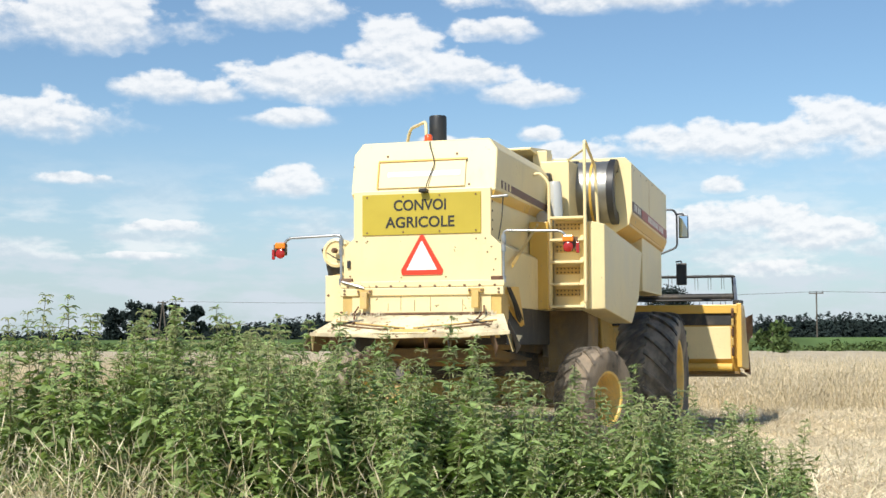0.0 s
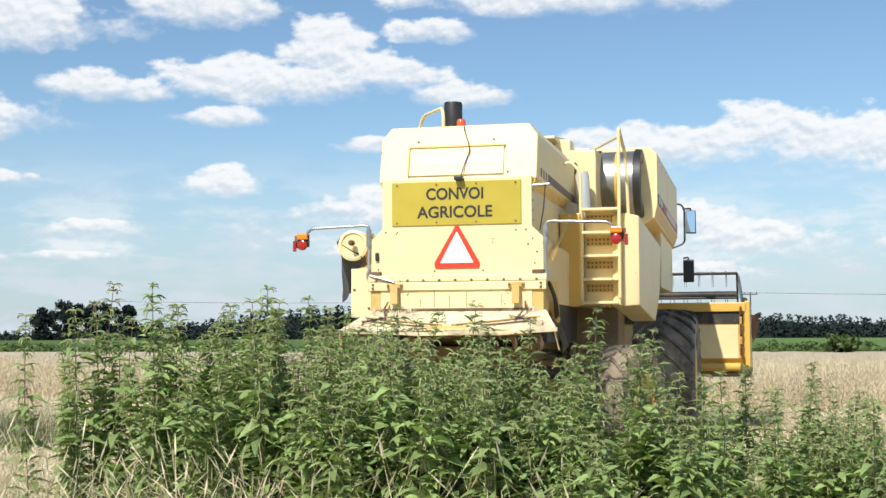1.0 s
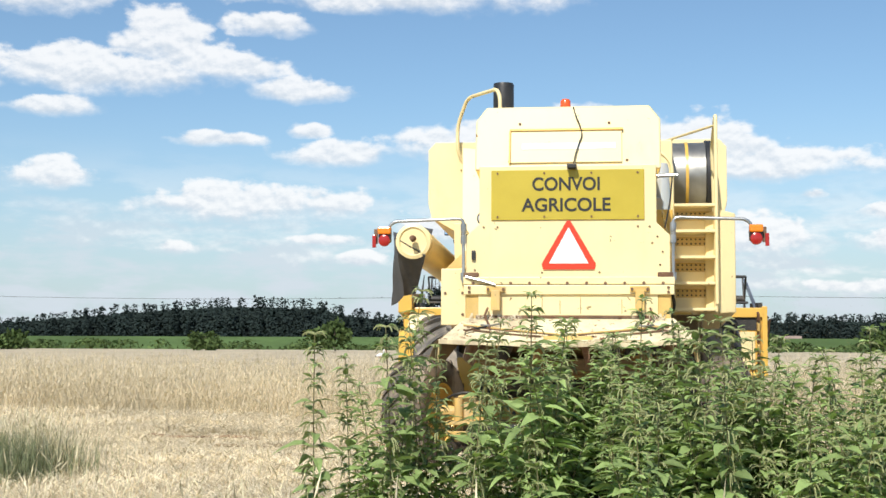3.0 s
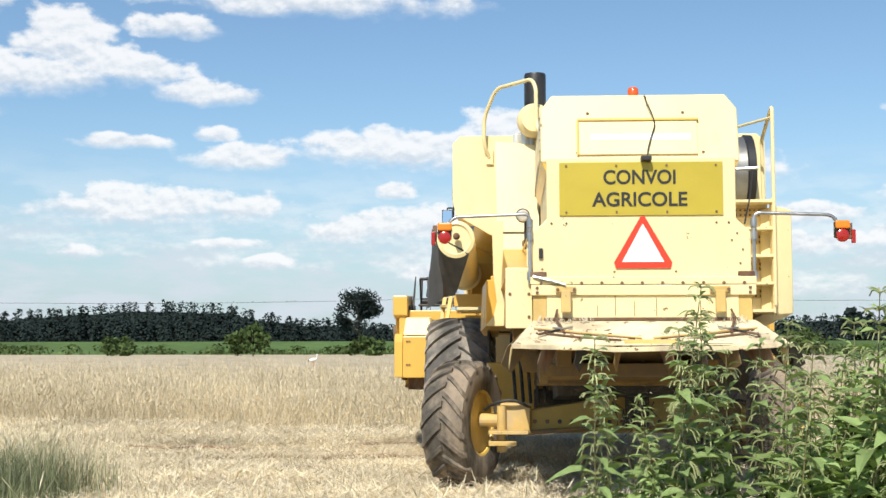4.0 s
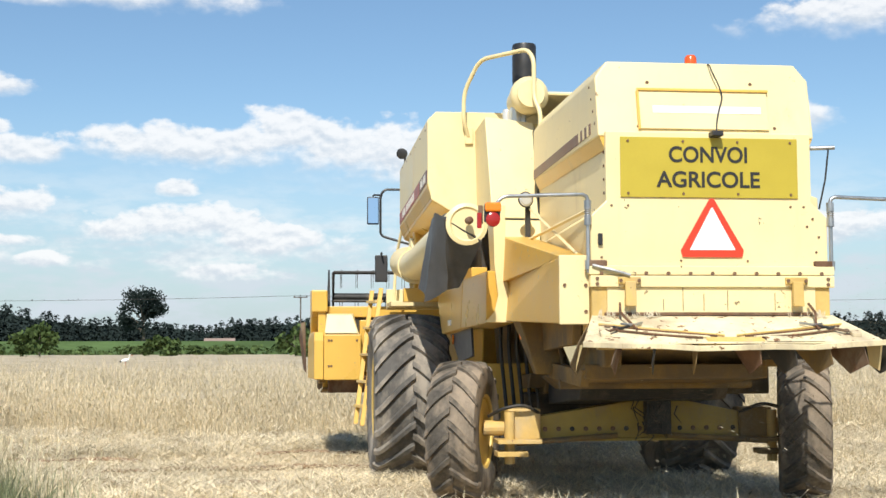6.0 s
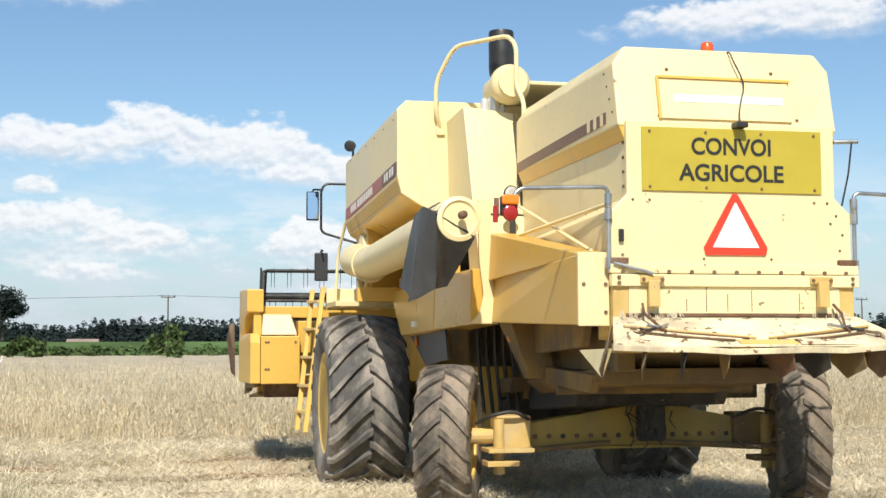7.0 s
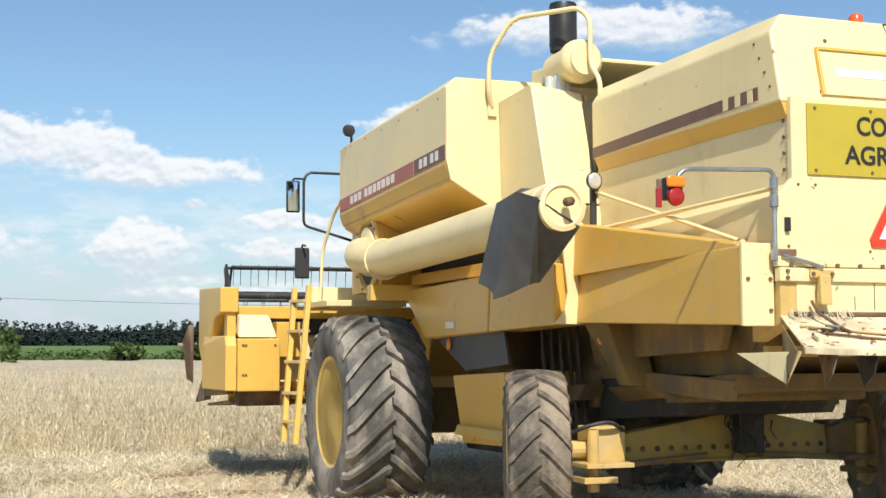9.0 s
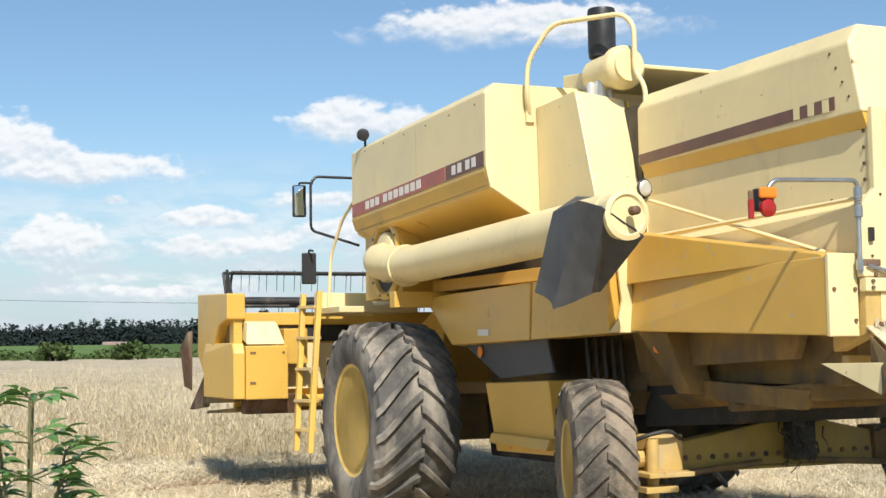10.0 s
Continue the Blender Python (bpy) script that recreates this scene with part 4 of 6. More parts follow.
    P("triangle_field", prism([(0.01 + x, 1.855 + z) for x, z in ((-0.003, 0.195), (0.003, 0.195), (0.155, -0.085), (-0.155, -0.085))], "y", -0.029, -0.0245, 0), WHITE, to=trg)

    # beacon, its cable and the camera under the hood edge
    b = P("beacon", lathe([(0, 0.05), (0.02, 0.05), (0.025, 0.042), (0.07, 0.04), (0.085, 0.03)], pose(-0.02, 0.29, 3.045, 0, -90, 0), 20), BEACON, "orange-red rotating beacon", True)
    P("beacon_foot", lathe([(0, 0.055), (0.012, 0.055)], pose(-0.02, 0.29, 3.04, 0, -90, 0), 20), PLASTIC, to=b)
    P("cable", tube([(0.03, 0.28, 3.05), (0.05, 0.10, 3.03), (0.06, 0.085, 2.98), (0.10, 0.06, 2.88), (0.12, 0.045, 2.80), (0.09, 0.03, 2.72), (0.06, 0.0, 2.62), (0.05, -0.03, 2.55)], 0.005, 6, round_at=0.05), PLASTIC, "black cable hanging down the hood")
    cm = P("rear_view_camera", box(0.0, 0.075, -0.10, 0.0, 2.515, 2.55, 0.006), PLASTIC, "small black rear-view camera")

    # rear lamp arms, left and right
    for s, out, up in ((-1, 0.56, 2.13), (1, 0.56, 2.13)):
        x = s * 0.82
        arm = P("lamp_arm", tube([(x, -0.02, 1.62), (x, -0.02, up), (x + s * 0.55, -0.03, up - 0.02), (x + s * 0.60, -0.03, up - 0.06), (x + s * 0.585, -0.03, up - 0.13)], 0.013, 10, round_at=0.05), STEEL, "galvanised swing-out rear lamp arm", True)
        for z in (1.67, 1.96, 2.06):
            P("arm_collar", lathe([(-0.03, 0.024), (0.03, 0.024)], pose(x, -0.02, z, 0, 90, 0), 12), STEEL, to=arm)
        P("arm_spring", lathe([(-0.06 + 0.12 * k / 16, 0.019 if k % 2 else 0.025) for k in range(17)], pose(x, -0.02, 1.99, 0, 90, 0), 12), STEEL, to=arm)
        P("arm_bracket", box(min(x, x - s * 0.12), max(x, x - s * 0.12), -0.045, 0.01, 1.66, 1.70, 0.005), RUSTY, to=arm)
        lx = x + s * 0.63
        lamp = P("tail_lamp", box(lx - 0.05, lx + 0.05, -0.06, 0.0, 1.94, 2.06, 0.01), PLASTIC, "amber and red tail lamp", to=arm)
        P("indicator_lens", box(lx - 0.053, lx + 0.053, -0.085, -0.055, 2.005, 2.065, 0.012), AMBER, "", to=arm)
        P("stop_lens", lathe([(0, 0.048), (0.02, 0.046), (0.028, 0.03)], pose(lx, -0.06, 1.955, 0, 0, -90), 20), REDLENS, "", True, to=arm)
        P("side_reflector", box(lx + s * 0.085 - 0.015, lx + s * 0.085 + 0.015, -0.05, -0.03, 1.90, 2.0, 0.004), REDLENS, "", to=arm)
        P("reflector_bracket", box(lx + s * 0.07 - 0.02, lx + s * 0.07 + 0.012, -0.03, -0.02, 1.93, 2.05, 0.004), RUSTY, "", to=arm)
    P("tie_lever", tube([(-0.80, -0.05, 1.665), (-0.66, -0.07, 1.63), (-0.56, -0.08, 1.60)], 0.012, 8), STEEL)

    # left rear tool box
    tool = P("tool_box", hull([(-1.0, 0.04, 1.72), (-1.0, 0.04, 1.29), (-0.80, 0.04, 1.73), (-0.80, 0.04, 1.30), (-1.03, 2.1, 1.345), (-1.0, 2.1, 1.68), (-0.80, 2.1, 1.7), (-0.80, 2.1, 1.36)], 0.008), SCRATCHED, "golden-yellow wedge-shaped side box")
    P("box_cover", hull([(-0.985, 0.10, 1.735), (-0.985, 0.10, 1.715), (-0.80, 0.10, 1.74), (-1.035, 2.15, 2.03), (-1.055, 2.15, 1.66), (-0.80, 2.15, 2.03), (-0.80, 2.15, 1.66)], 0.006), SCRATCHED, to=tool)
    # paler paint than the box sides: sunlight on the rear face as colour
    P("box_rear", hull([(x, y, z) for x in (-1.003, -0.805) for y in (0.02, 0.05) for z in (1.285, 1.735)], 0.006), PAINT, to=tool)
    bolts(tool, [(-0.97, 0.018, 1.54), (-0.83, 0.018, 1.54), (-0.83, 0.018, 1.37)])
    P("brace", hull([(-0.83, 0.25, 1.74), (-0.83, 0.25, 1.77), (-0.80, 2.25, 2.27), (-0.80, 2.25, 2.30), (-0.845, 0.25, 1.755), (-0.815, 2.25, 2.285)], 0.003), PAINT)
    P("brace", hull([(-0.80, 0.03, 2.02), (-0.80, 0.03, 2.05), (-0.86, 2.1, 1.97), (-0.86, 2.1, 2.0), (-0.815, 0.03, 2.035), (-0.875, 2.1, 1.985)], 0.003), PAINT)

    # side panels on the left, behind the front wheel
    P("side_panel", hull([(-1.24, 5.2, 1.69), (-1.24, 3.10, 1.73), (-1.26, 4.55, 1.27), (-1.26, 3.10, 1.30), (-1.10, 5.2, 1.69), (-1.10, 3.1, 1.73), (-1.10, 4.55, 1.25), (-1.10, 3.1, 1.30)], 0.008), GOLD, "golden-yellow side panel with a small label")
    p2 = P("side_panel", hull([(-1.24, 3.07, 1.73), (-1.18, 2.05, 1.75), (-1.26, 3.07, 1.30), (-1.19, 2.05, 1.33), (-0.95, 3.07, 1.73), (-0.95, 2.12, 1.75), (-0.95, 3.07, 1.3), (-0.95, 2.12, 1.33)], 0.008), GOLD)
    P("panel_label", box(-1.268, -1.252, 3.80, 4.0, 1.34, 1.39, 0.0), LETTER, "small white and blue sticker", to=p2)
    # rear-facing edge of the golden side panel, its sunlight painted in paler yellow
    strip = prism([(-1.20, 1.335), (-0.965, 1.335), (-0.975, 1.47), (-1.0, 1.55), (-1.03, 1.80), (-1.03, 2.28), (-1.13, 2.28), (-1.12, 1.80), (-1.09, 1.55), (-1.12, 1.42)], "y", 2.03, 2.055, 0.004)
    P("panel_strip", strip, PAINT, "curved edge panel with sunlight painted in paler yellow")
    P("corner_post", hull([(-1.09, 2.33, 2.19), (-0.67, 2.36, 2.19), (-1.06, 2.06, 1.34), (-0.80, 2.06, 1.34), (-1.09, 2.6, 2.19), (-0.67, 2.6, 2.19), (-1.06, 2.5, 1.34), (-0.80, 2.5, 1.34)], 0.006), PAINT)
    P("rubber_flap", hull([(x, y, z) for x in (-1.19, -1.17) for y, z in ((4.45, 1.27), (2.95, 1.31), (3.75, 1.0), (2.85, 1.06))], 0.002), CLOTH, "black rubber flap under the side panel")
    fuel = P("fuel_tank", hull([(-1.20, 4.02, 0.96), (-1.20, 2.92, 1.0), (-1.14, 3.95, 0.42), (-1.14, 2.92, 0.45), (-0.6, 4.0, 0.97), (-0.6, 2.92, 1.0), (-0.6, 3.9, 0.42), (-0.6, 2.92, 0.45)], 0.01), GOLD, "yellow lower tank guard")
    P("tank_step", hull([(x, y, z) for x, z in ((-1.20, 0.57), (-1.23, 0.49), (-1.10, 0.49), (-1.10, 0.57)) for y in (2.92, 3.92)], 0.01), GOLD, to=fuel)
    P("orange_reflector", lathe([(0, 0.045), (0.008, 0.045)], pose(-1.20, 4.1, 1.21, 0, 0, 180), 20), AMBER)

    # grain tank: trapezoid side with sloped lower part, left and right
    tank = P("grain_tank", hull([(-1.535, 3.24, 2.60), (-1.535, 3.24, 3.17), (-1.46, 3.24, 3.24), (1.46, 3.24, 3.24), (1.535, 3.24, 3.17), (1.535, 3.24, 2.60),
                                 (-1.535, 6.3, 2.50), (-1.535, 6.3, 3.12), (-1.46, 6.3, 3.18), (1.46, 6.3, 3.18), (1.535, 6.3, 3.12), (1.535, 6.3, 2.50)], 0.012), PAINT, "faded cream-yellow grain tank with a maroon decal band")
    plate_out = [(-1.535, 3.16), (-1.46, 3.24), (1.46, 3.24), (1.535, 3.16), (1.535, 2.60), (1.50, 2.45), (1.16, 2.25), (-1.16, 2.25), (-1.50, 2.45), (-1.535, 2.60)]
    P("tank_rear_plate", prism(plate_out, "y", 3.215, 3.245, 0.005), PAINT, "", to=tank)
    for s in (-1, 1):
        # down-facing rib and slope: shade painted with the deeper yellow
        P("tank_rib", hull([(s * x, y, z) for y, zo in ((3.25, 0.0), (6.3, -0.1)) for x, z in ((1.535, 2.60 + zo), (1.535, 2.57 + zo), (1.50, 2.47 + zo), (1.30, 2.47 + zo), (1.3, 2.60 + zo))], 0.006), GOLD, to=tank)
        P("tank_slope", hull([(s * x, y, z) for y, zo in ((3.24, 0.0), (6.25, -0.1)) for x, z in ((1.50, 2.47 + zo), (1.495, 2.44 + zo), (1.155, 2.245 + zo), (0.9, 2.2 + zo), (0.9, 2.47 + zo))], 0.006), GOLD, to=tank)
        zc = lambda y: 2.60 - (y - 3.24) * 0.033
        P("decal_band", hull([(s * x, y, z) for x in (1.53, 1.5385) for y in (4.0, 6.28) for z in (zc(y) + 0.008, zc(y) + 0.125)], 0), STRIPE, "faded maroon decal band with pale marks", to=tank)
        P("decal_band", hull([(s * x, y, z) for x in (1.53, 1.5385) for y in (3.25, 3.985) for z in (zc(y) + 0.008, zc(y) + 0.125)], 0), STRIPE_DARK, to=tank)
        for k in range(10):
            y = 5.80 - k * 0.135 - (0.07 if k > 2 else 0)
            P("decal_mark", hull([(s * x, y + dy, z) for x in (1.537, 1.5405) for dy in (0, 0.098) for z in (zc(y) + 0.03, zc(y) + 0.105)], 0), LETTER, to=tank)
        for k in range(4):
            y = 3.78 - k * 0.115 - (0.04 if k > 1 else 0)
            P("decal_mark", hull([(s * x, y + dy, z) for x in (1.537, 1.5405) for dy in (0, 0.075) for z in (zc(y) + 0.03, zc(y) + 0.105)], 0), LETTER, to=tank)
    for s in (-1, 1):
        P("tank_seam", hull([(s * x, 4.62 + dy, z) for x in (1.5345, 1.5365) for dy in (0, 0.006) for z in (2.70, 3.13)], 0), GOLD, "", to=tank)
        bolts(tank, [(s * 1.536, y, 3.10) for y in (3.4, 3.9, 4.4, 4.9, 5.4, 5.9)], "x", 0.008)
    P("tank_cover", hull([(x, y, z) for x in (-0.9, 0.9) for y, z in ((3.9, 3.24), (6.2, 3.19), (3.9, 3.27), (6.2, 3.22))], 0.006), GOLD, to=tank)
    # worklight on the tank's front corner
    wl = P("work_lamp", lathe([(0, 0.03), (0.02, 0.055), (0.07, 0.06), (0.075, 0.05)], pose(-1.52, 6.0, 3.27, 0, 10, 250), 20), PLASTIC, "round black work lamp", True)
    P("lamp_stem", rod((-1.50, 6.0, 3.13), (-1.50, 6.0, 3.25), 0.012, 8), PLASTIC, to=wl)

    # engine cover tower behind the tank on the left
    P("engine_cover", hull([(-1.11, 3.21, 3.07), (-1.11, 2.59, 3.09), (-0.69, 2.62, 3.05), (-0.69, 3.21, 3.09), (-1.09, 3.21, 2.2), (-1.09, 2.33, 2.2), (-0.67, 2.36, 2.2), (-0.67, 3.21, 2.2)], 0.01), PAINT, "bent cream-yellow engine side cover")
    P("cover_seam", hull([(-1.093, 2.325, 2.19), (-0.67, 2.355, 2.19), (-1.093, 2.325, 2.197), (-0.67, 2.355, 2.197), (-1.0, 2.6, 2.19), (-0.7, 2.6, 2.19)], 0), DARK)
    P("hinge_strip", hull([(x, y, z) for x in (-0.672, -0.655) for y, z in ((2.60, 3.04), (2.64, 3.04), (2.05, 1.4), (2.09, 1.4))], 0.002), GOLD, "riveted hinge strip")
    bolts(c, [(-0.665, 2.6 - 0.13 * k * 0.96, 3.0 - 0.4 * k) for k in range(5)], "x", 0.01)
    # solid near-black block: the bay's inner shade as colour
    P("engine_bay", box(-0.7, 0.75, 2.37, 3.24, 1.9, 2.98, 0.01), DARK, "engine bay filled with a near-black block as its shade")
    P("engine_roof", hull([(x, y, z) for x in (-0.66, 0.5) for y, z in ((2.5, 3.30), (3.6, 3.42), (2.5, 3.27), (3.6, 3.2))], 0.01), PAINT, "raised cream-yellow engine roof")
    flt = P("air_cleaner", lathe([(0, 0.12), (0.03, 0.155), (0.06, 0.162), (0.10, 0.164), (0.11, 0.14), (0.45, 0.134), (0.46, 0.10)], pose(-0.735, 2.46, 3.27, 0, 0, 90), 36), PAINT, "yellow cylindrical air cleaner", True)
    P("cleaner_lid", lathe([(-0.012, 0.035), (-0.01, 0.115), (0.0, 0.12), (0.012, 0.12)], pose(-0.735, 2.45, 3.27, 0, 0, 90), 36), PAINT, "", True, to=flt)
    P("exhaust_pipe", lathe([(0, 0.03), (0.01, 0.10), (0.06, 0.105), (0.36, 0.105), (0.38, 0.10), (0.38, 0.085), (0.2, 0.08), (0.19, 0.02)], pose(-0.72, 2.86, 3.40, 0, -90, 0), 28), BLACK, "sooty black upright exhaust pipe", True)
    for k, (x, r) in enumerate(((-0.90, 0.035), (-0.82, 0.05), (-0.76, 0.03))):
        P("filter_can", lathe([(0, r), (0.10 + 0.02 * k, r), (0.11 + 0.02 * k, r * 0.8)], pose(x, 2.72, 3.07, 0, -90, 0), 16), GLASS, "white filter can", True)
    P("handrail", tube([(-1.17, 3.20, 3.02), (-1.22, 3.14, 3.14), (-1.22, 3.12, 3.40), (-1.10, 2.95, 3.66), (-0.76, 2.5, 3.66), (-0.72, 2.40, 3.56), (-0.72, 2.40, 3.22), (-0.68, 2.33, 3.10), (-0.68, 2.33, 2.88)], 0.019, 10, round_at=0.10), PAINT, "yellow bent-tube handrail", True)
    P("rail_foot", box(-1.20, -1.13, 3.19, 3.215, 2.95, 3.10, 0.004), PAINT)

    # unloading auger tube with elbow and cloth spout
    P("turret_panel", hull([(x, y, z) for x in (-1.42, -0.7) for y, z in ((6.25, 2.40), (5.4, 2.40), (5.18, 2.1), (5.3, 1.72), (6.25, 1.70))], 0.01), GOLD, "golden panel round the auger turret")
    P("frame_rail", box(-1.16, -1.02, 3.1, 5.2, 1.74, 1.84, 0.006), GOLD)
    # near-black colour stands in for the shade behind the auger
    P("body_side", box(-1.05, -0.66, 3.25, 5.3, 1.75, 2.25, 0.01), DARK, "body side behind the auger with its shade painted near-black")
    P("front_beam", box(-1.60, -0.85, 5.0, 5.12, 1.60, 1.74, 0.006), GOLD)
    aug = P("unloading_auger", tube([(-1.2, 5.58, 2.08), (-1.57, 5.58, 2.04), (-1.475, 4.95, 1.965), (-1.43, 1.52, 2.06)], 0.16, 28, round_at=0.30), PAINT, "cream-yellow unloading auger tube", True)
    P("turret_gap", lathe([(0, 0.31), (0.012, 0.31), (0.014, 0.1)], pose(-1.418, 5.62, 2.06, 0, 0, 180), 40), DARK, "dark gap round the turret", to=aug)
    ring = P("turret_ring", lathe([(0, 0.30), (0, 0.38), (0.035, 0.38), (0.05, 0.36), (0.05, 0.315), (0.03, 0.30), (0, 0.30)], pose(-1.415, 5.62, 2.06, 0, 0, 180), 44), GOLD, "", True, to=aug)
    P("turret_collar", lathe([(0, 0.17), (0, 0.235), (0.06, 0.225), (0.07, 0.17)], pose(-1.42, 5.58, 2.075, 0, 0, 180), 36), PAINT, "", True, to=aug)
    bolts(aug, [(-1.468, 5.62 + 0.345 * math.cos(k * 0.628), 2.06 + 0.345 * math.sin(k * 0.628)) for k in range(10)], "x", 0.012)
    P("auger_flange", lathe([(-0.02, 0.185), (0.02, 0.185)], pose(-1.477, 5.02, 1.967, 0, 2, -91), 32), PAINT, "", True, to=aug)
    P("auger_end", lathe([(0, 0.155), (0.10, 0.15), (0.13, 0.16), (0.155, 0.16), (0.165, 0.13), (0.15, 0.115), (0.148, 0.03)], pose(-1.43, 1.53, 2.06, 0, 0, -89), 28), PAINT, "", True, to=aug)
    P("end_motor", lathe([(0, 0.03), (0.06, 0.028), (0.07, 0.015)], pose(-1.42, 1.33, 2.08, 0, 0, -89), 12), RUSTY, to=aug)
    # hanging spout of black cloth: a flattened sleeve with sharp folds
    top = [Vector(p) for p in ((-1.44, 2.0, 2.245), (-1.64, 1.96, 2.13), (-1.64, 1.60, 2.17), (-1.60, 1.37, 2.10), (-1.31, 1.37, 1.93), (-1.28, 1.62, 2.19))]
    low = [Vector(p) for p in ((-1.62, 2.12, 1.62), (-1.73, 2.07, 1.605), (-1.70, 1.87, 1.49), (-1.54, 1.64, 1.58), (-1.44, 1.70, 1.60), (-1.52, 1.92, 1.60))]
    bm = bmesh.new()
    rows, each = [], 4
    for i in range(11):
        f = i / 10
        row = []
        for k in range(6):
            for q in range(each):
                a, b = top[k].lerp(top[(k + 1) % 6], q / each), low[k].lerp(low[(k + 1) % 6], q / each)
                p = a.lerp(b, f)
                p += Vector((0.014, 0.010, 0.008)) * noise.noise(p * 8.0) + (Vector((-1.53, 1.8, p.z)) - p) * 0.20 * f * math.sin(q / each * math.pi)
                row.append(bm.verts.new(p))
        rows.append(row)
    m = len(rows[0])
    for r1, r2 in zip(rows, rows[1:]):
        for k in range(m):
            bm.faces.new((r1[k], r1[(k + 1) % m], r2[(k + 1) % m], r2[k]))
    bm.faces.new(rows[0])
    bmesh.ops.recalc_face_normals(bm, faces=bm.faces)
    P("cloth_spout", bm, CLOTH, "torn black rubberised cloth spout hanging in folds", True, to=aug)
    rl = P("round_lamp", lathe([(0, 0.03), (0.03, 0.06), (0.05, 0.066), (0.056, 0.06)], pose(-0.86, 2.14, 2.33, 0, 0, -80), 24), PLASTIC, "round work lamp on a bracket", True)
    P("lamp_lens", lathe([(0, 0.056), (0.012, 0.04)], pose(-0.85, 2.085, 2.33, 0, 0, -80), 24), GLASS, to=rl)
    P("lamp_post", box(-0.84, -0.80, 2.16, 2.2, 2.02, 2.33, 0.004), DARK, to=rl)

    # right side: big panel, ladder, rotary screen, rails
    P("right_side_panel", hull([(1.47, 1.75, 2.33), (1.47, 1.75, 1.43), (1.33, 1.70, 2.36), (1.31, 1.70, 1.42), (1.47, 4.4, 2.20), (1.47, 4.1, 1.62), (1.47, 3.55, 1.30), (1.2, 4.4, 2.2), (1.2, 3.55, 1.30), (1.2, 1.75, 2.33), (1.2, 1.75, 1.42)], 0.01), PAINT, "large cream-yellow side cover with dull reflections")
    P("right_front_panel", hull([(1.47, 4.43, 2.45), (1.47, 4.43, 1.72), (1.47, 6.2, 2.45), (1.47, 6.2, 1.72), (1.1, 4.43, 2.45), (1.1, 4.43, 1.72), (1.1, 6.2, 2.45), (1.1, 6.2, 1.72)], 0.01), PAINT)
    lad = P("access_ladder", box(0.895, 0.92, 1.62, 1.70, 1.43, 2.42, 0.005), PAINT, "yellow access ladder with perforated risers")
    P("ladder_side", box(1.27, 1.295, 1.60, 1.70, 1.43, 2.42, 0.005), PAINT, to=lad)
    P("ladder_back", box(0.92, 1.27, 1.78, 1.80, 1.43, 2.40, 0.0), PAINT, to=lad)
    for k in range(5):
        z = 1.44 + 0.235 * k
        P("step", box(0.915, 1.275, 1.58, 1.78, z, z + 0.025, 0.003), PAINT, to=lad)
        if k:
            riser = P("riser", box(0.935, 1.255, 1.765, 1.779, z - 0.11, z - 0.03, 0.0), WORN, to=lad)
            first = None
            for r in range(2):
                for q in range(8):
                    hole = part("perforation", lathe([(0, 0.009), (0.003, 0.009)], pose(0, 0, 0, 0, 0, -90), 8), DARK, riser) if first is None else new("perforation", first.data)
                    first = first or hole
                    hole.parent, hole.location = riser, (0.955 + q * 0.04, 1.765, z - 0.09 + r * 0.04)
    P("ladder_rail", tube([(1.29, 1.60, 1.5), (1.29, 1.60, 3.22), (1.30, 2.15, 3.0), (1.32, 2.2, 2.35)], 0.017, 10, round_at=0.06), PAINT, "", True, to=lad)
    P("ladder_rail", tube([(0.90, 1.62, 1.5), (0.90, 1.62, 2.78), (0.80, 1.62, 2.88), (0.72, 1.62, 2.86)], 0.017, 10, round_at=0.08), PAINT, "", True, to=lad)
    P("guard_rail", tube([(1.29, 1.62, 3.12), (0.80, 2.8, 3.13)], 0.013, 8), PAINT, "", True, to=lad)
    scr = P("rotary_screen", lathe([(-0.24, 0.36), (0.20, 0.365), (0.205, 0.36), (0.205, 0.30)], pose(1.14, 3.18, 2.83), 48), DRUM, "brushed steel rotary air screen", True)
    P("screen_ring", lathe([(0.16, 0.37), (0.17, 0.385), (0.24, 0.38), (0.25, 0.34), (0.24, 0.24), (0.20, 0.22), (0.16, 0.37)], pose(1.14, 3.18, 2.83), 48), PLASTIC, "", True, to=scr)
    P("screen_ring", lathe([(-0.30, 0.375), (-0.22, 0.38), (-0.21, 0.36), (-0.30, 0.34), (-0.30, 0.375)], pose(1.14, 3.18, 2.83), 48), PLASTIC, "", True, to=scr)
    P("screen_band", lathe([(-0.04, 0.368), (-0.01, 0.37), (-0.01, 0.36), (-0.04, 0.36), (-0.04, 0.368)], pose(1.14, 3.18, 2.83), 48), GOLD, "", to=scr)
    P("engine_cover", hull([(x, y, z) for x in (0.62, 0.95) for y, z in ((2.45, 3.12), (3.2, 3.16), (2.45, 1.45), (3.2, 1.45))], 0.01), PAINT, "cream-yellow engine side cover")
    P("cover_block", box(0.45, 0.62, 2.8, 3.1, 3.1, 3.30, 0.01), PAINT)
    P("cover_block", box(0.62, 0.80, 3.1, 3.3, 3.12, 3.24, 0.01), PAINT)
    P("intake_duct", lathe([(0, 0.085), (0.15, 0.09), (0.45, 0.075), (0.5, 0.06)], pose(0.83, 2.25, 2.36, 0, -90, 0), 20), GLASS, "white plastic duct", True)
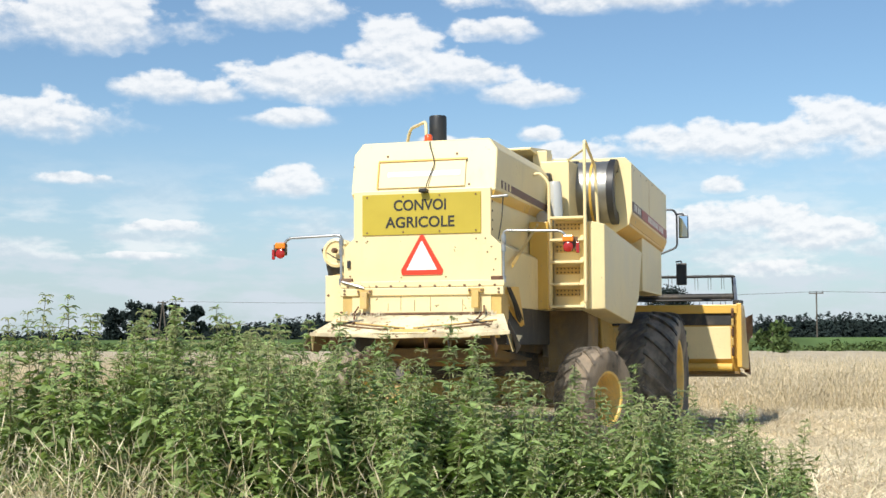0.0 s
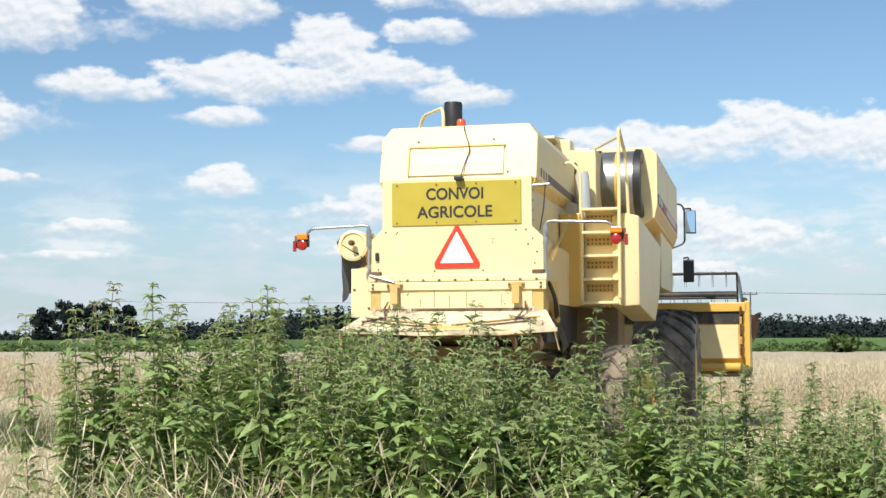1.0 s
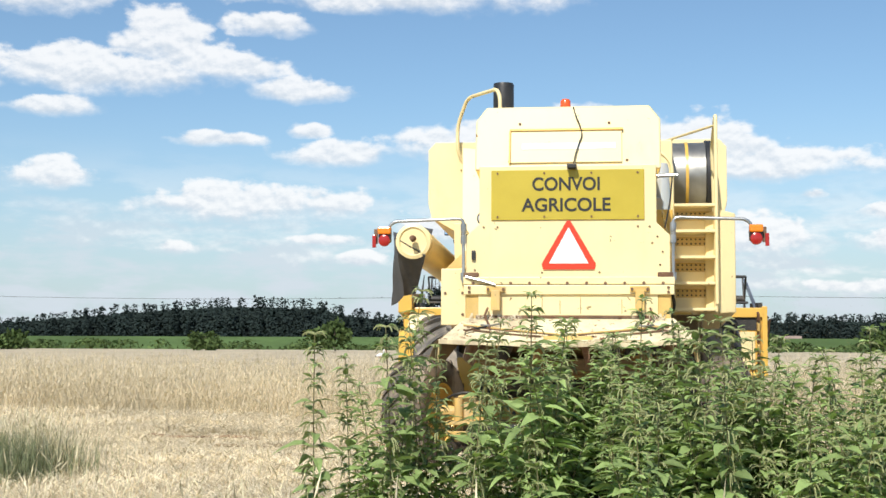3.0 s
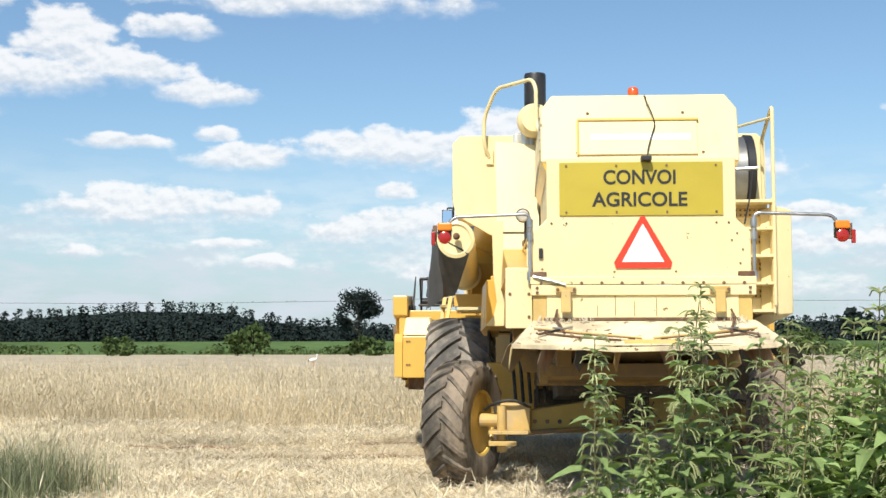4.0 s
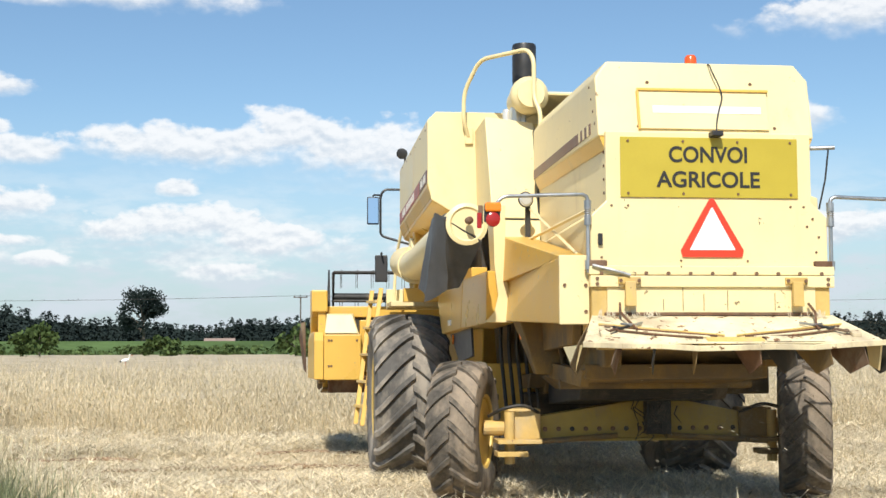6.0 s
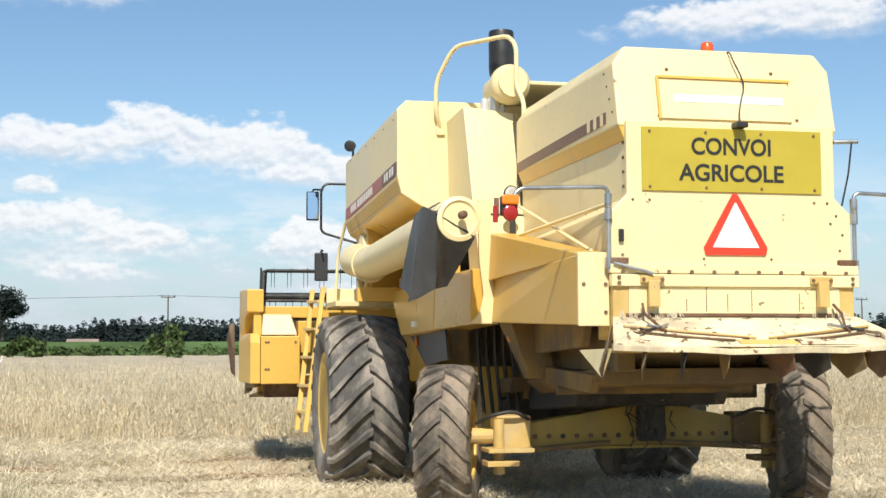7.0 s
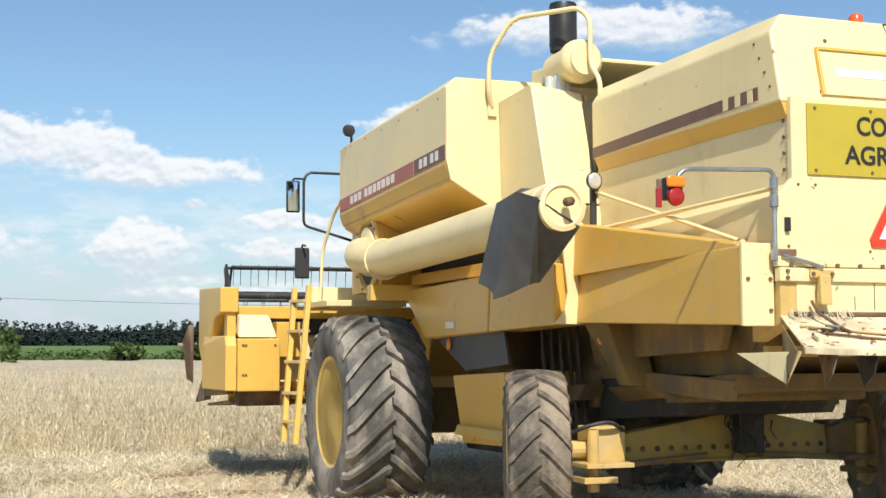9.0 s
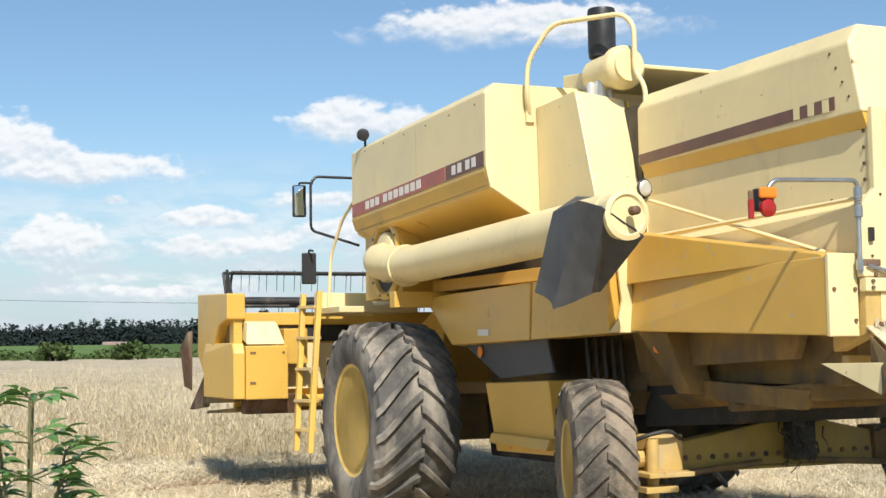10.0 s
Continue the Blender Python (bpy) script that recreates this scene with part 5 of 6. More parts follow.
    P("right_brace", hull([(0.83, 0.25, 1.78), (0.83, 0.25, 1.83), (0.80, 1.5, 2.30), (0.80, 1.5, 2.34), (0.85, 0.25, 1.8), (0.82, 1.5, 2.32)], 0.003), GOLD)
    P("round_lamp", lathe([(0, 0.03), (0.03, 0.06), (0.05, 0.066), (0.056, 0.06)], pose(0.78, 1.9, 2.43, 0, 0, -100), 24), GLASS, "round work lamp", True)
    P("right_inner_panel", box(0.70, 0.90, 1.55, 1.66, 1.42, 2.35, 0.006), GOLD)
    P("right_leg", hull([(x, y, z) for x in (0.75, 1.2) for y in (2.2, 2.8) for z in (0.75, 1.42)], 0.01), GRIMY_SHADED)

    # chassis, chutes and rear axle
    # beams, chute and shoe carry the underbody shade in their dark paint
    P("chassis_beam", hull([(x, y, z) for x in (-0.62, -0.50) for y, z in ((0.4, 1.0), (4.5, 1.0), (0.4, 1.25), (4.5, 1.35))], 0.01), GRIMY_SHADED)
    P("chassis_beam", hull([(x, y, z) for x in (0.50, 0.62) for y, z in ((0.4, 1.0), (4.5, 1.0), (0.4, 1.25), (4.5, 1.35))], 0.01), GRIMY_SHADED)
    P("straw_chute", hull([(-0.68, 0.25, 1.36), (0.68, 0.25, 1.36), (-0.68, 2.6, 1.36), (0.68, 2.6, 1.36), (-0.60, 0.7, 1.02), (0.60, 0.7, 1.02), (-0.6, 2.6, 0.95), (0.6, 2.6, 0.95)], 0.01), GRIMY_SHADED, "grimy yellow straw chute with shade in its paint")
    P("chaff_tray", hull([(-0.72, 0.55, 1.02), (0.58, 0.55, 1.02), (-0.72, 2.2, 0.9), (0.58, 2.2, 0.9), (-0.72, 0.55, 0.92), (0.58, 0.55, 0.92), (-0.6, 2.2, 0.80), (0.5, 2.2, 0.80)], 0.008), GRIMY_SHADED)
    P("cleaning_shoe", hull([(x, y, z) for x in (-0.62, 0.62) for y, z in ((2.3, 1.6), (5.6, 1.9), (2.6, 0.75), (5.0, 0.55))], 0.02), GRIMY_SHADED, "grimy shade-darkened lower body of the threshing works")
    P("support_leg", hull([(-0.98, 2.05, 1.36), (-0.72, 2.05, 1.36), (-0.98, 1.7, 1.36), (-0.72, 1.7, 1.36), (-0.86, 1.75, 0.93), (-0.66, 1.75, 0.93), (-0.86, 1.6, 0.93), (-0.66, 1.6, 0.93)], 0.01), GRIMY_SHADED, "bent yellow support leg")
    P("orange_reflector", lathe([(0, 0.035), (0.008, 0.035)], pose(-0.93, 1.85, 1.23, 0, 0, 200), 20), AMBER)
    ax = P("rear_axle", hull([(-0.80, 1.82, 0.42), (0.95, 1.82, 0.42), (-0.80, 1.96, 0.42), (0.95, 1.96, 0.42), (-0.80, 1.84, 0.60), (0.95, 1.84, 0.60), (0.08, 1.84, 0.74), (0.25, 1.84, 0.74), (-0.8, 1.96, 0.6), (0.95, 1.96, 0.6), (0.08, 1.96, 0.74)], 0.01), AXLE, "dusty yellow rear axle beam with bolt holes")
    P("axle_flange", box(-0.86, 1.0, 1.78, 1.98, 0.405, 0.425, 0.004), AXLE, to=ax)
    for k in range(16):
        h = part("bolt_hole", lathe([(0, 0.019), (0.006, 0.019), (0.007, 0.01)], pose(0, 0, 0, 0, 0, -90), 12), DARK if k % 4 == 2 else RUSTY, ax)
        h.location = (-0.76 + 0.108 * k, 1.822, 0.50)
    for s in (-1, 1):
        kn = P("steering_knuckle", hull([(s * x, y, z) for x in (0.80, 1.06) for y in (1.78, 1.98) for z in (0.42, 0.66)], 0.012), WORN if s < 0 else GRIMY_SHADED, "", to=ax)
        P("knuckle_plate", hull([(s * x, y, z) for x in (0.82, 1.16) for y in (1.62, 1.9) for z in (0.40, 0.43)], 0.004), WORN if s < 0 else GRIMY_SHADED, to=ax)
        P("knuckle_plate", hull([(s * x, y, z) for x in (0.92, 1.16) for y in (1.66, 1.84) for z in (0.30, 0.34)], 0.004), WORN if s < 0 else GRIMY_SHADED, to=ax)
        P("king_pin", lathe([(-0.18, 0.04), (0.22, 0.04)], pose(s * 1.05, 1.76, 0.46, 0, 90, 0), 14), WORN, to=ax)
        P("stub_axle", rod((s * 1.0, 1.86, 0.51), (s * 1.25, 1.86, 0.51), 0.06, 14), WORN, to=ax)
        P("hydraulic_hose", tube([(s * 0.8, 1.8, 0.62), (s * 0.95, 1.7, 0.70), (s * 1.12, 1.75, 0.66), (s * 1.2, 1.85, 0.6)], 0.014, 8, round_at=0.08), DARK, to=ax)
        P("tie_rod", rod((s * 0.2, 1.76, 0.45), (s * 1.0, 1.72, 0.40), 0.022, 10), GRIMY_SHADED, to=ax)
    for k in range(5):
        x = -0.95 + 0.07 * k
        P("hydraulic_hose", tube([(x, 2.78, 1.36), (x - 0.015, 2.74, 1.15), (x + 0.01, 2.74, 0.9), (x + 0.03, 2.7, 0.62)], 0.016, 8, round_at=0.1), DARK)
    # three added blocks that close the underbody, keep light out and look dark
    P("underbody_filler", hull([(x, y, z) for x in (-0.75, 0.75) for y, z in ((2.7, 0.75), (5.0, 0.75), (3.0, 0.34), (4.9, 0.30))], 0.02), DARK, "near-black filler added to darken the underbody")
    P("belly_blocker", hull([(x, y, z) for x in (-0.75, 0.72) for y, z in ((2.5, 0.92), (4.9, 0.80), (2.6, 0.80), (4.9, 0.66))], 0.01), GRIMY_SHADED, "grimy pan added under the body to block light")
    P("sieve_filler", hull([(x, y, z) for x in (-0.58, 0.56) for y, z in ((1.2, 1.0), (2.6, 1.0), (1.4, 0.74), (2.6, 0.66))], 0.01), DARK, "near-black sieve box added to block light under the body")
    P("cross_pipe", rod((-0.75, 1.3, 0.86), (0.72, 1.3, 0.86), 0.035, 12), GRIMY_SHADED)
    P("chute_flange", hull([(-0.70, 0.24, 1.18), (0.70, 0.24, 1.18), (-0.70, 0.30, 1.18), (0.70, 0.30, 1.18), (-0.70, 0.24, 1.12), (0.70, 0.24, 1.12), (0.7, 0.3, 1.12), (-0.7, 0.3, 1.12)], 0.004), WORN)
    P("side_frame", hull([(-0.80, 0.5, 1.36), (-0.80, 1.9, 1.36), (-0.80, 0.6, 1.16), (-0.80, 1.9, 1.10), (-0.74, 0.5, 1.36), (-0.74, 1.9, 1.36), (-0.74, 0.6, 1.16), (-0.74, 1.9, 1.10)], 0.006), GRIMY_SHADED, "grimy shade-darkened side frame")
    P("lower_arm", hull([(-0.74, 0.55, 0.98), (-0.74, 0.62, 0.86), (-0.74, 1.75, 1.02), (-0.74, 1.75, 0.90), (-0.68, 0.55, 0.98), (-0.68, 0.62, 0.86), (-0.68, 1.75, 1.02), (-0.68, 1.75, 0.90)], 0.006), GRIMY_SHADED)
    P("hanging_bracket", hull([(x, y, z) for x in (0.02, 0.22) for y in (1.70, 1.80) for z in (0.46, 0.98)], 0.01), DARK, "chaff-caked hanging bracket")
    rng = random.Random(8)
    for k in range(26):
        x, y, z = rng.uniform(-0.1, 0.3), rng.uniform(1.66, 1.72), rng.uniform(0.5, 0.95)
        P("caked_straw", tube([(x, y, z), (x + rng.uniform(-0.05, 0.05), y - 0.03, z - 0.06), (x + rng.uniform(-0.08, 0.08), y - 0.02, z - 0.13)], 0.007, 4, 0.4), DARK, "")
    P("front_axle", box(-1.2, 1.2, 5.2, 5.55, 0.42, 0.82, 0.02), GRIMY_SHADED)

    # wheels
    make_wheel("front_wheel", c, -1.53, 5.38, 0.62, 0.865, 0.77, 0.47, 22, 0, -1, RUBBER, "large front drive wheel with deep chevron lugs")
    make_wheel("front_wheel", c, 1.45, 5.38, 0.62, 0.865, 0.77, 0.47, 22, 0, 1, RUBBER, "large front drive wheel with deep chevron lugs")
    make_wheel("rear_wheel", c, -1.385, 1.93, 0.485, 0.55, 0.40, 0.27, 18, -20, -1, MUDDY, "small muddy rear wheel steered aside", 0.026)
    make_wheel("rear_wheel", c, 1.33, 1.80, 0.485, 0.55, 0.40, 0.27, 18, -20, 1, MUDDY, "small muddy rear wheel steered aside", 0.026)

    # cab, platform, mirrors
    cab = P("cab", box(-0.8, 0.8, 6.35, 7.9, 1.7, 3.15, 0.03), PAINT, "yellow cab in front of the tank")
    P("cab_window", box(-0.7, 0.7, 7.9, 7.915, 2.0, 3.0, 0.003), PLATEGLASS, to=cab)
    for s in (-1, 1):
        P("cab_window", box(s * 0.8 - 0.006, s * 0.8 + 0.006, 6.5, 7.75, 2.1, 2.95, 0.003), PLATEGLASS, to=cab)
    pf = P("platform", box(-1.62, -0.8, 6.45, 7.25, 1.60, 1.66, 0.006), PAINT, "yellow cab platform")
    P("platform_front", box(-1.62, -1.0, 7.2, 7.26, 1.58, 1.82, 0.006), PAINT, to=pf)
    P("platform_rail", tube([(-1.55, 7.0, 1.66), (-1.52, 7.0, 2.2), (-1.46, 6.8, 2.55), (-1.4, 6.5, 2.75)], 0.017, 8, round_at=0.1), PAINT, "", True, to=pf)
    for s in (-1, 1):
        x = s * 1.70 if s < 0 else 1.58
        m = P("mirror_bracket", tube([(s * 0.85, 7.1, 3.0), (x + s * -0.05, 7.1, 3.0), (x, 7.1, 2.93), (x, 7.1, 2.45), (s * 1.2, 7.05, 2.3)], 0.014, 8, round_at=0.06), PLASTIC, "black mirror bracket with two mirrors", True)
        for z, dx, hw, hh in ((2.76, -0.13 if s < 0 else -0.13, 0.07, 0.165), (2.07, 0.02, 0.075, 0.16)):
            mx = x - dx * s if s < 0 else x - 0.14 if z > 2.5 else x - 0.16
            mx = (-1.78 if z > 2.5 else -1.68) if s < 0 else (1.66 if z > 2.5 else 1.62)
            sh = P("mirror_shell", hull([(mx + a * hw, 7.22 + b, z + e * hh) for a in (-1, 1) for e in (-1, 1) for b in (0.0, 0.04)], 0.012), PLASTIC, "", to=m)
            P("mirror_glass", hull([(mx + a * hw * 0.86, 7.200 + 0.013 * e + b, z + e * hh * 0.92) for a in (-1, 1) for e in (-1, 1) for b in (0.0, 0.004)], 0), MIRROR if z > 2.5 else PLASTIC, "", to=m)
            P("mirror_arm", tube([(x + (0.02 if s < 0 else -0.02), 7.1, z + 0.17), (mx, 7.24, z + 0.19), (mx, 7.24, z + 0.1)], 0.011, 8, round_at=0.03), PLASTIC, to=m)

    # header with reel
    H0, H1 = -2.36, 2.40
    P("feeder_house", hull([(x, y, z) for x in (-0.6, 0.6) for y, z in ((6.2, 1.75), (6.4, 0.9), (7.9, 1.1), (7.9, 0.55))], 0.02), GOLD)
    hd = P("header_back", hull([(x, y, z) for x in (H0, H1) for y, z in ((7.55, 1.60), (7.65, 1.60), (7.55, 0.85), (7.7, 0.62))], 0.008), GOLD, "wide yellow cutting header")
    P("header_top_beam", box(H0, H1, 7.50, 7.66, 1.50, 1.63, 0.01), GOLD, to=hd)
    # raised near-black strip paints the shaded recess below the beam
    P("header_shade_strip", box(H0 + 0.05, H1 - 0.06, 7.535, 7.56, 1.33, 1.50, 0.004), DARK, "near-black strip painted as the shade under the header beam", to=hd)
    P("header_plate", hull([(x, y, z) for x in (H0 + 0.06, H1 - 0.12) for y, z in ((7.53, 1.31), (7.55, 1.31), (7.53, 0.84), (7.55, 0.84))], 0.005), PAINT, "", to=hd)
    for k in range(5):
        P("end_lever", hull([(H1 - 0.10 + dx, y, z) for dx in (0, 0.03) for y, z in ((7.40, 1.55 - 0.14 * k), (7.52, 1.58 - 0.14 * k), (7.42, 1.46 - 0.14 * k), (7.52, 1.44 - 0.14 * k))], 0.004), WORN if k % 2 else RUSTY, "", to=hd)
    P("end_guard", hull([(H1 + 0.06, 8.0, 1.45), (H1 + 0.16, 8.1, 1.50), (H1 + 0.14, 8.3, 1.2), (H1 + 0.06, 8.3, 1.05)], 0.006), RUSTY, "rusty side guard", to=hd)
    P("header_tube", rod((H0 + 0.1, 7.55, 0.72), (H1 - 0.1, 7.55, 0.72), 0.06, 16), GOLD, to=hd)
    P("header_floor", hull([(x, y, z) for x in (H0, H1) for y, z in ((7.6, 0.66), (7.6, 0.62), (8.9, 0.58), (8.9, 0.55))], 0.006), GRIMY_SHADED, to=hd)
    for x0, x1, mat in ((H0 - 0.04, H0 + 0.03, GRIMY_SHADED), (H1 - 0.03, H1 + 0.04, GOLD)):
        P("header_end_plate", hull([(x, y, z) for x in (x0, x1) for y, z in ((7.5, 1.65), (8.1, 1.62), (7.5, 0.72), (8.9, 0.66), (8.9, 0.95))], 0.01), mat, to=hd)
        P("crop_divider", hull([((x0 + x1) / 2 + dx, y, z) for dx, y, z in ((-0.04, 8.8, 1.0), (0.04, 8.8, 1.0), (0, 9.8, 0.55), (-0.04, 8.9, 0.62), (0.04, 8.9, 0.62))], 0.01), RUSTY, to=hd)
    # left drive covers
    P("drive_cover", hull([(x, y, z) for z, cut in ((0.76, 0.0), (1.22, 0.0), (1.32, 0.06)) for x, y in ((-2.47, 7.24 + cut), (-2.36, 7.20 + cut), (-2.53 + cut * 0.4, 8.3), (-2.36, 8.3))], 0.012), GOLD, "", to=hd)
    P("drive_cover", box(-2.355, -1.92, 7.18, 7.5, 0.755, 1.29, 0.012), GOLD, "", to=hd)
    P("drive_cover_lid", hull([(-2.35, 7.18, 1.30), (-1.95, 7.18, 1.30), (-2.32, 7.5, 1.36), (-1.95, 7.5, 1.36), (-2.32, 7.4, 1.54), (-2.0, 7.4, 1.54), (-2.32, 7.25, 1.52), (-2.02, 7.25, 1.52)], 0.01), PAINT, to=hd)
    bolts(hd, [(-2.30, 7.178, 1.22), (-2.27, 7.178, 1.22), (-2.30, 7.178, 0.92), (-2.27, 7.178, 0.92), (-1.97, 7.178, 1.22)], r=0.014)
    P("end_cover", prism([(7.38, 1.82), (8.72, 1.86), (8.72, 1.20), (8.45, 1.0), (8.2, 1.05), (7.75, 1.50), (7.38, 1.56)], "x", -2.50, -2.31, 0.015), GOLD, "", to=hd)
    P("end_post", box(-2.42, -2.33, 7.42, 7.6, 1.25, 1.58, 0.006), GOLD, "", to=hd)
    P("cover_block", box(-1.93, -1.68, 7.3, 7.6, 1.10, 1.46, 0.01), GOLD, to=hd)
    P("gear_case", hull([(x, y, z) for x in (-2.3, -1.75) for y, z in ((7.35, 0.80), (7.6, 0.80), (7.4, 0.60), (7.6, 0.60))], 0.01), RUSTY, "rusty drive casing", to=hd)
    P("drive_shaft", rod((-1.95, 7.45, 0.74), (-1.2, 7.45, 0.74), 0.045, 12), GOLD, "", to=hd)
    P("end_guard", hull([(-2.62, 8.7, 1.45), (-2.56, 8.7, 1.47), (-2.64, 9.0, 1.28), (-2.58, 9.05, 0.85), (-2.54, 8.8, 0.8)], 0.006), RUSTY, "rusty side guard", to=hd)
    # left ladder
    def ladder_rail(top, foot):
        return hull([(x + dx, y + dy, z) for x, y, z in (top, foot) for dx in (-0.025, 0.025) for dy in (-0.035, 0.035)], 0.005)

    ld = P("platform_ladder", ladder_rail((-1.80, 7.05, 1.80), (-2.01, 6.62, 0.28)), GOLD, "worn yellow platform ladder leaning outwards")
    P("ladder_rail", ladder_rail((-1.71, 6.80, 1.82), (-1.95, 6.37, 0.27)), GOLD, to=ld)
    for k in range(5):
        f = (0.1, 0.3, 0.5, 0.7, 0.88)[k]
        P("step", hull([(x + 0.21 * -f + dx, y - 0.43 * f, 1.80 - 1.52 * f + dz) for x, y in ((-1.80, 7.05), (-1.71, 6.80)) for dx in (-0.05, 0.04) for dz in (0, 0.03)], 0.003), WORN, "", to=ld)
    # reel: bars with hanging tines on end spiders
    reel = P("reel_shaft", rod((H0 + 0.15, 8.55, 1.78), (H1 - 0.15, 8.55, 1.78), 0.05, 14), DARK, "dark cutting reel with hanging tines", to=hd)
    tine = None
    for k in range(6):
        a = radians(62 + 60 * k)
        y, z = 8.55 + 0.42 * math.cos(a), 1.73 + 0.42 * math.sin(a)
        part("reel_bar", rod((H0 + 0.15, y, z), (H1 - 0.15, y, z), 0.018, 8), DARK, reel)
        for x in (H0 + 0.15, H1 - 0.15, 0.0):
            part("reel_spoke", rod((x, 8.55, 1.73), (x, y, z), 0.014, 6), DARK, reel)
        for j in range(22):
            x = H0 + 0.25 + j * 0.2
            if tine is None:
                tine = part("tine", tube([(0, 0, 0.03), (0, 0.0, -0.04), (0, 0.02, -0.20)], 0.006, 5, 0.5), DARK, reel)
            o = tine if (k == 0 and j == 0) else new("tine", tine.data)
            o.parent, o.location = reel, (x, y, z)
    for x in (H0 + 0.04, H1 - 0.04):
        P("reel_arm", hull([(x + d, y, z) for d in (-0.03, 0.03) for y, z in ((7.6, 1.62), (7.6, 1.70), (8.6, 1.66), (8.6, 1.72))], 0.006), DARK, to=hd)
    P("reel_post", hull([(H0 + 0.06, 7.9, 1.6), (H0 + 0.10, 7.9, 1.6), (H0 + 0.06, 8.3, 1.6), (H0 + 0.08, 8.35, 2.12), (H0 + 0.10, 8.3, 2.12)], 0.004), DARK, to=hd)
    P("reel_post", rod((H1 - 0.14, 8.6, 2.05), (H1 - 0.06, 7.9, 1.62), 0.025, 10), STEEL, to=hd)
    return c


# ---- plants ----
def leaf_faces(bm, base, way, up, length, width, droop):
    """One folded, pointed leaf."""
    side = way.cross(up).normalized()
    mid = []
    for f, w in ((0, 0.06), (0.25, 0.85), (0.5, 1.0), (0.78, 0.55), (1.0, 0.0)):
        c = base + way * (length * f) - up * (droop * length * f * f)
        mid.append((c, w * width / 2))
    rows = []
    for c, w in mid[:-1]:
        rows.append((bm.verts.new(c - side * w + up * w * 0.35), bm.verts.new(c), bm.verts.new(c + side * w + up * w * 0.35)))
    tip = bm.verts.new(mid[-1][0])
    for a, b in zip(rows, rows[1:]):
        bm.faces.new((a[0], a[1], b[1], b[0])), bm.faces.new((a[1], a[2], b[2], b[1]))
    bm.faces.new((rows[-1][0], rows[-1][1], tip)), bm.faces.new((rows[-1][1], rows[-1][2], tip))


LEAVES = []


def leaf_shapes():
    """Four shared leaves of unit length, more and less drooping."""
    for droop in (0.2, 0.45, 0.7, 0.95):
        bm = bmesh.new()
        leaf_faces(bm, Vector((0, 0, 0)), Vector((1, 0, 0)), Vector((0, 0, 1)), 1.0, 0.48, droop)
        me = bpy.data.meshes.new("leaf")
        bm.to_mesh(me)
        bm.free()
        me.materials.append(NETTLE)
        LEAVES.append(me)


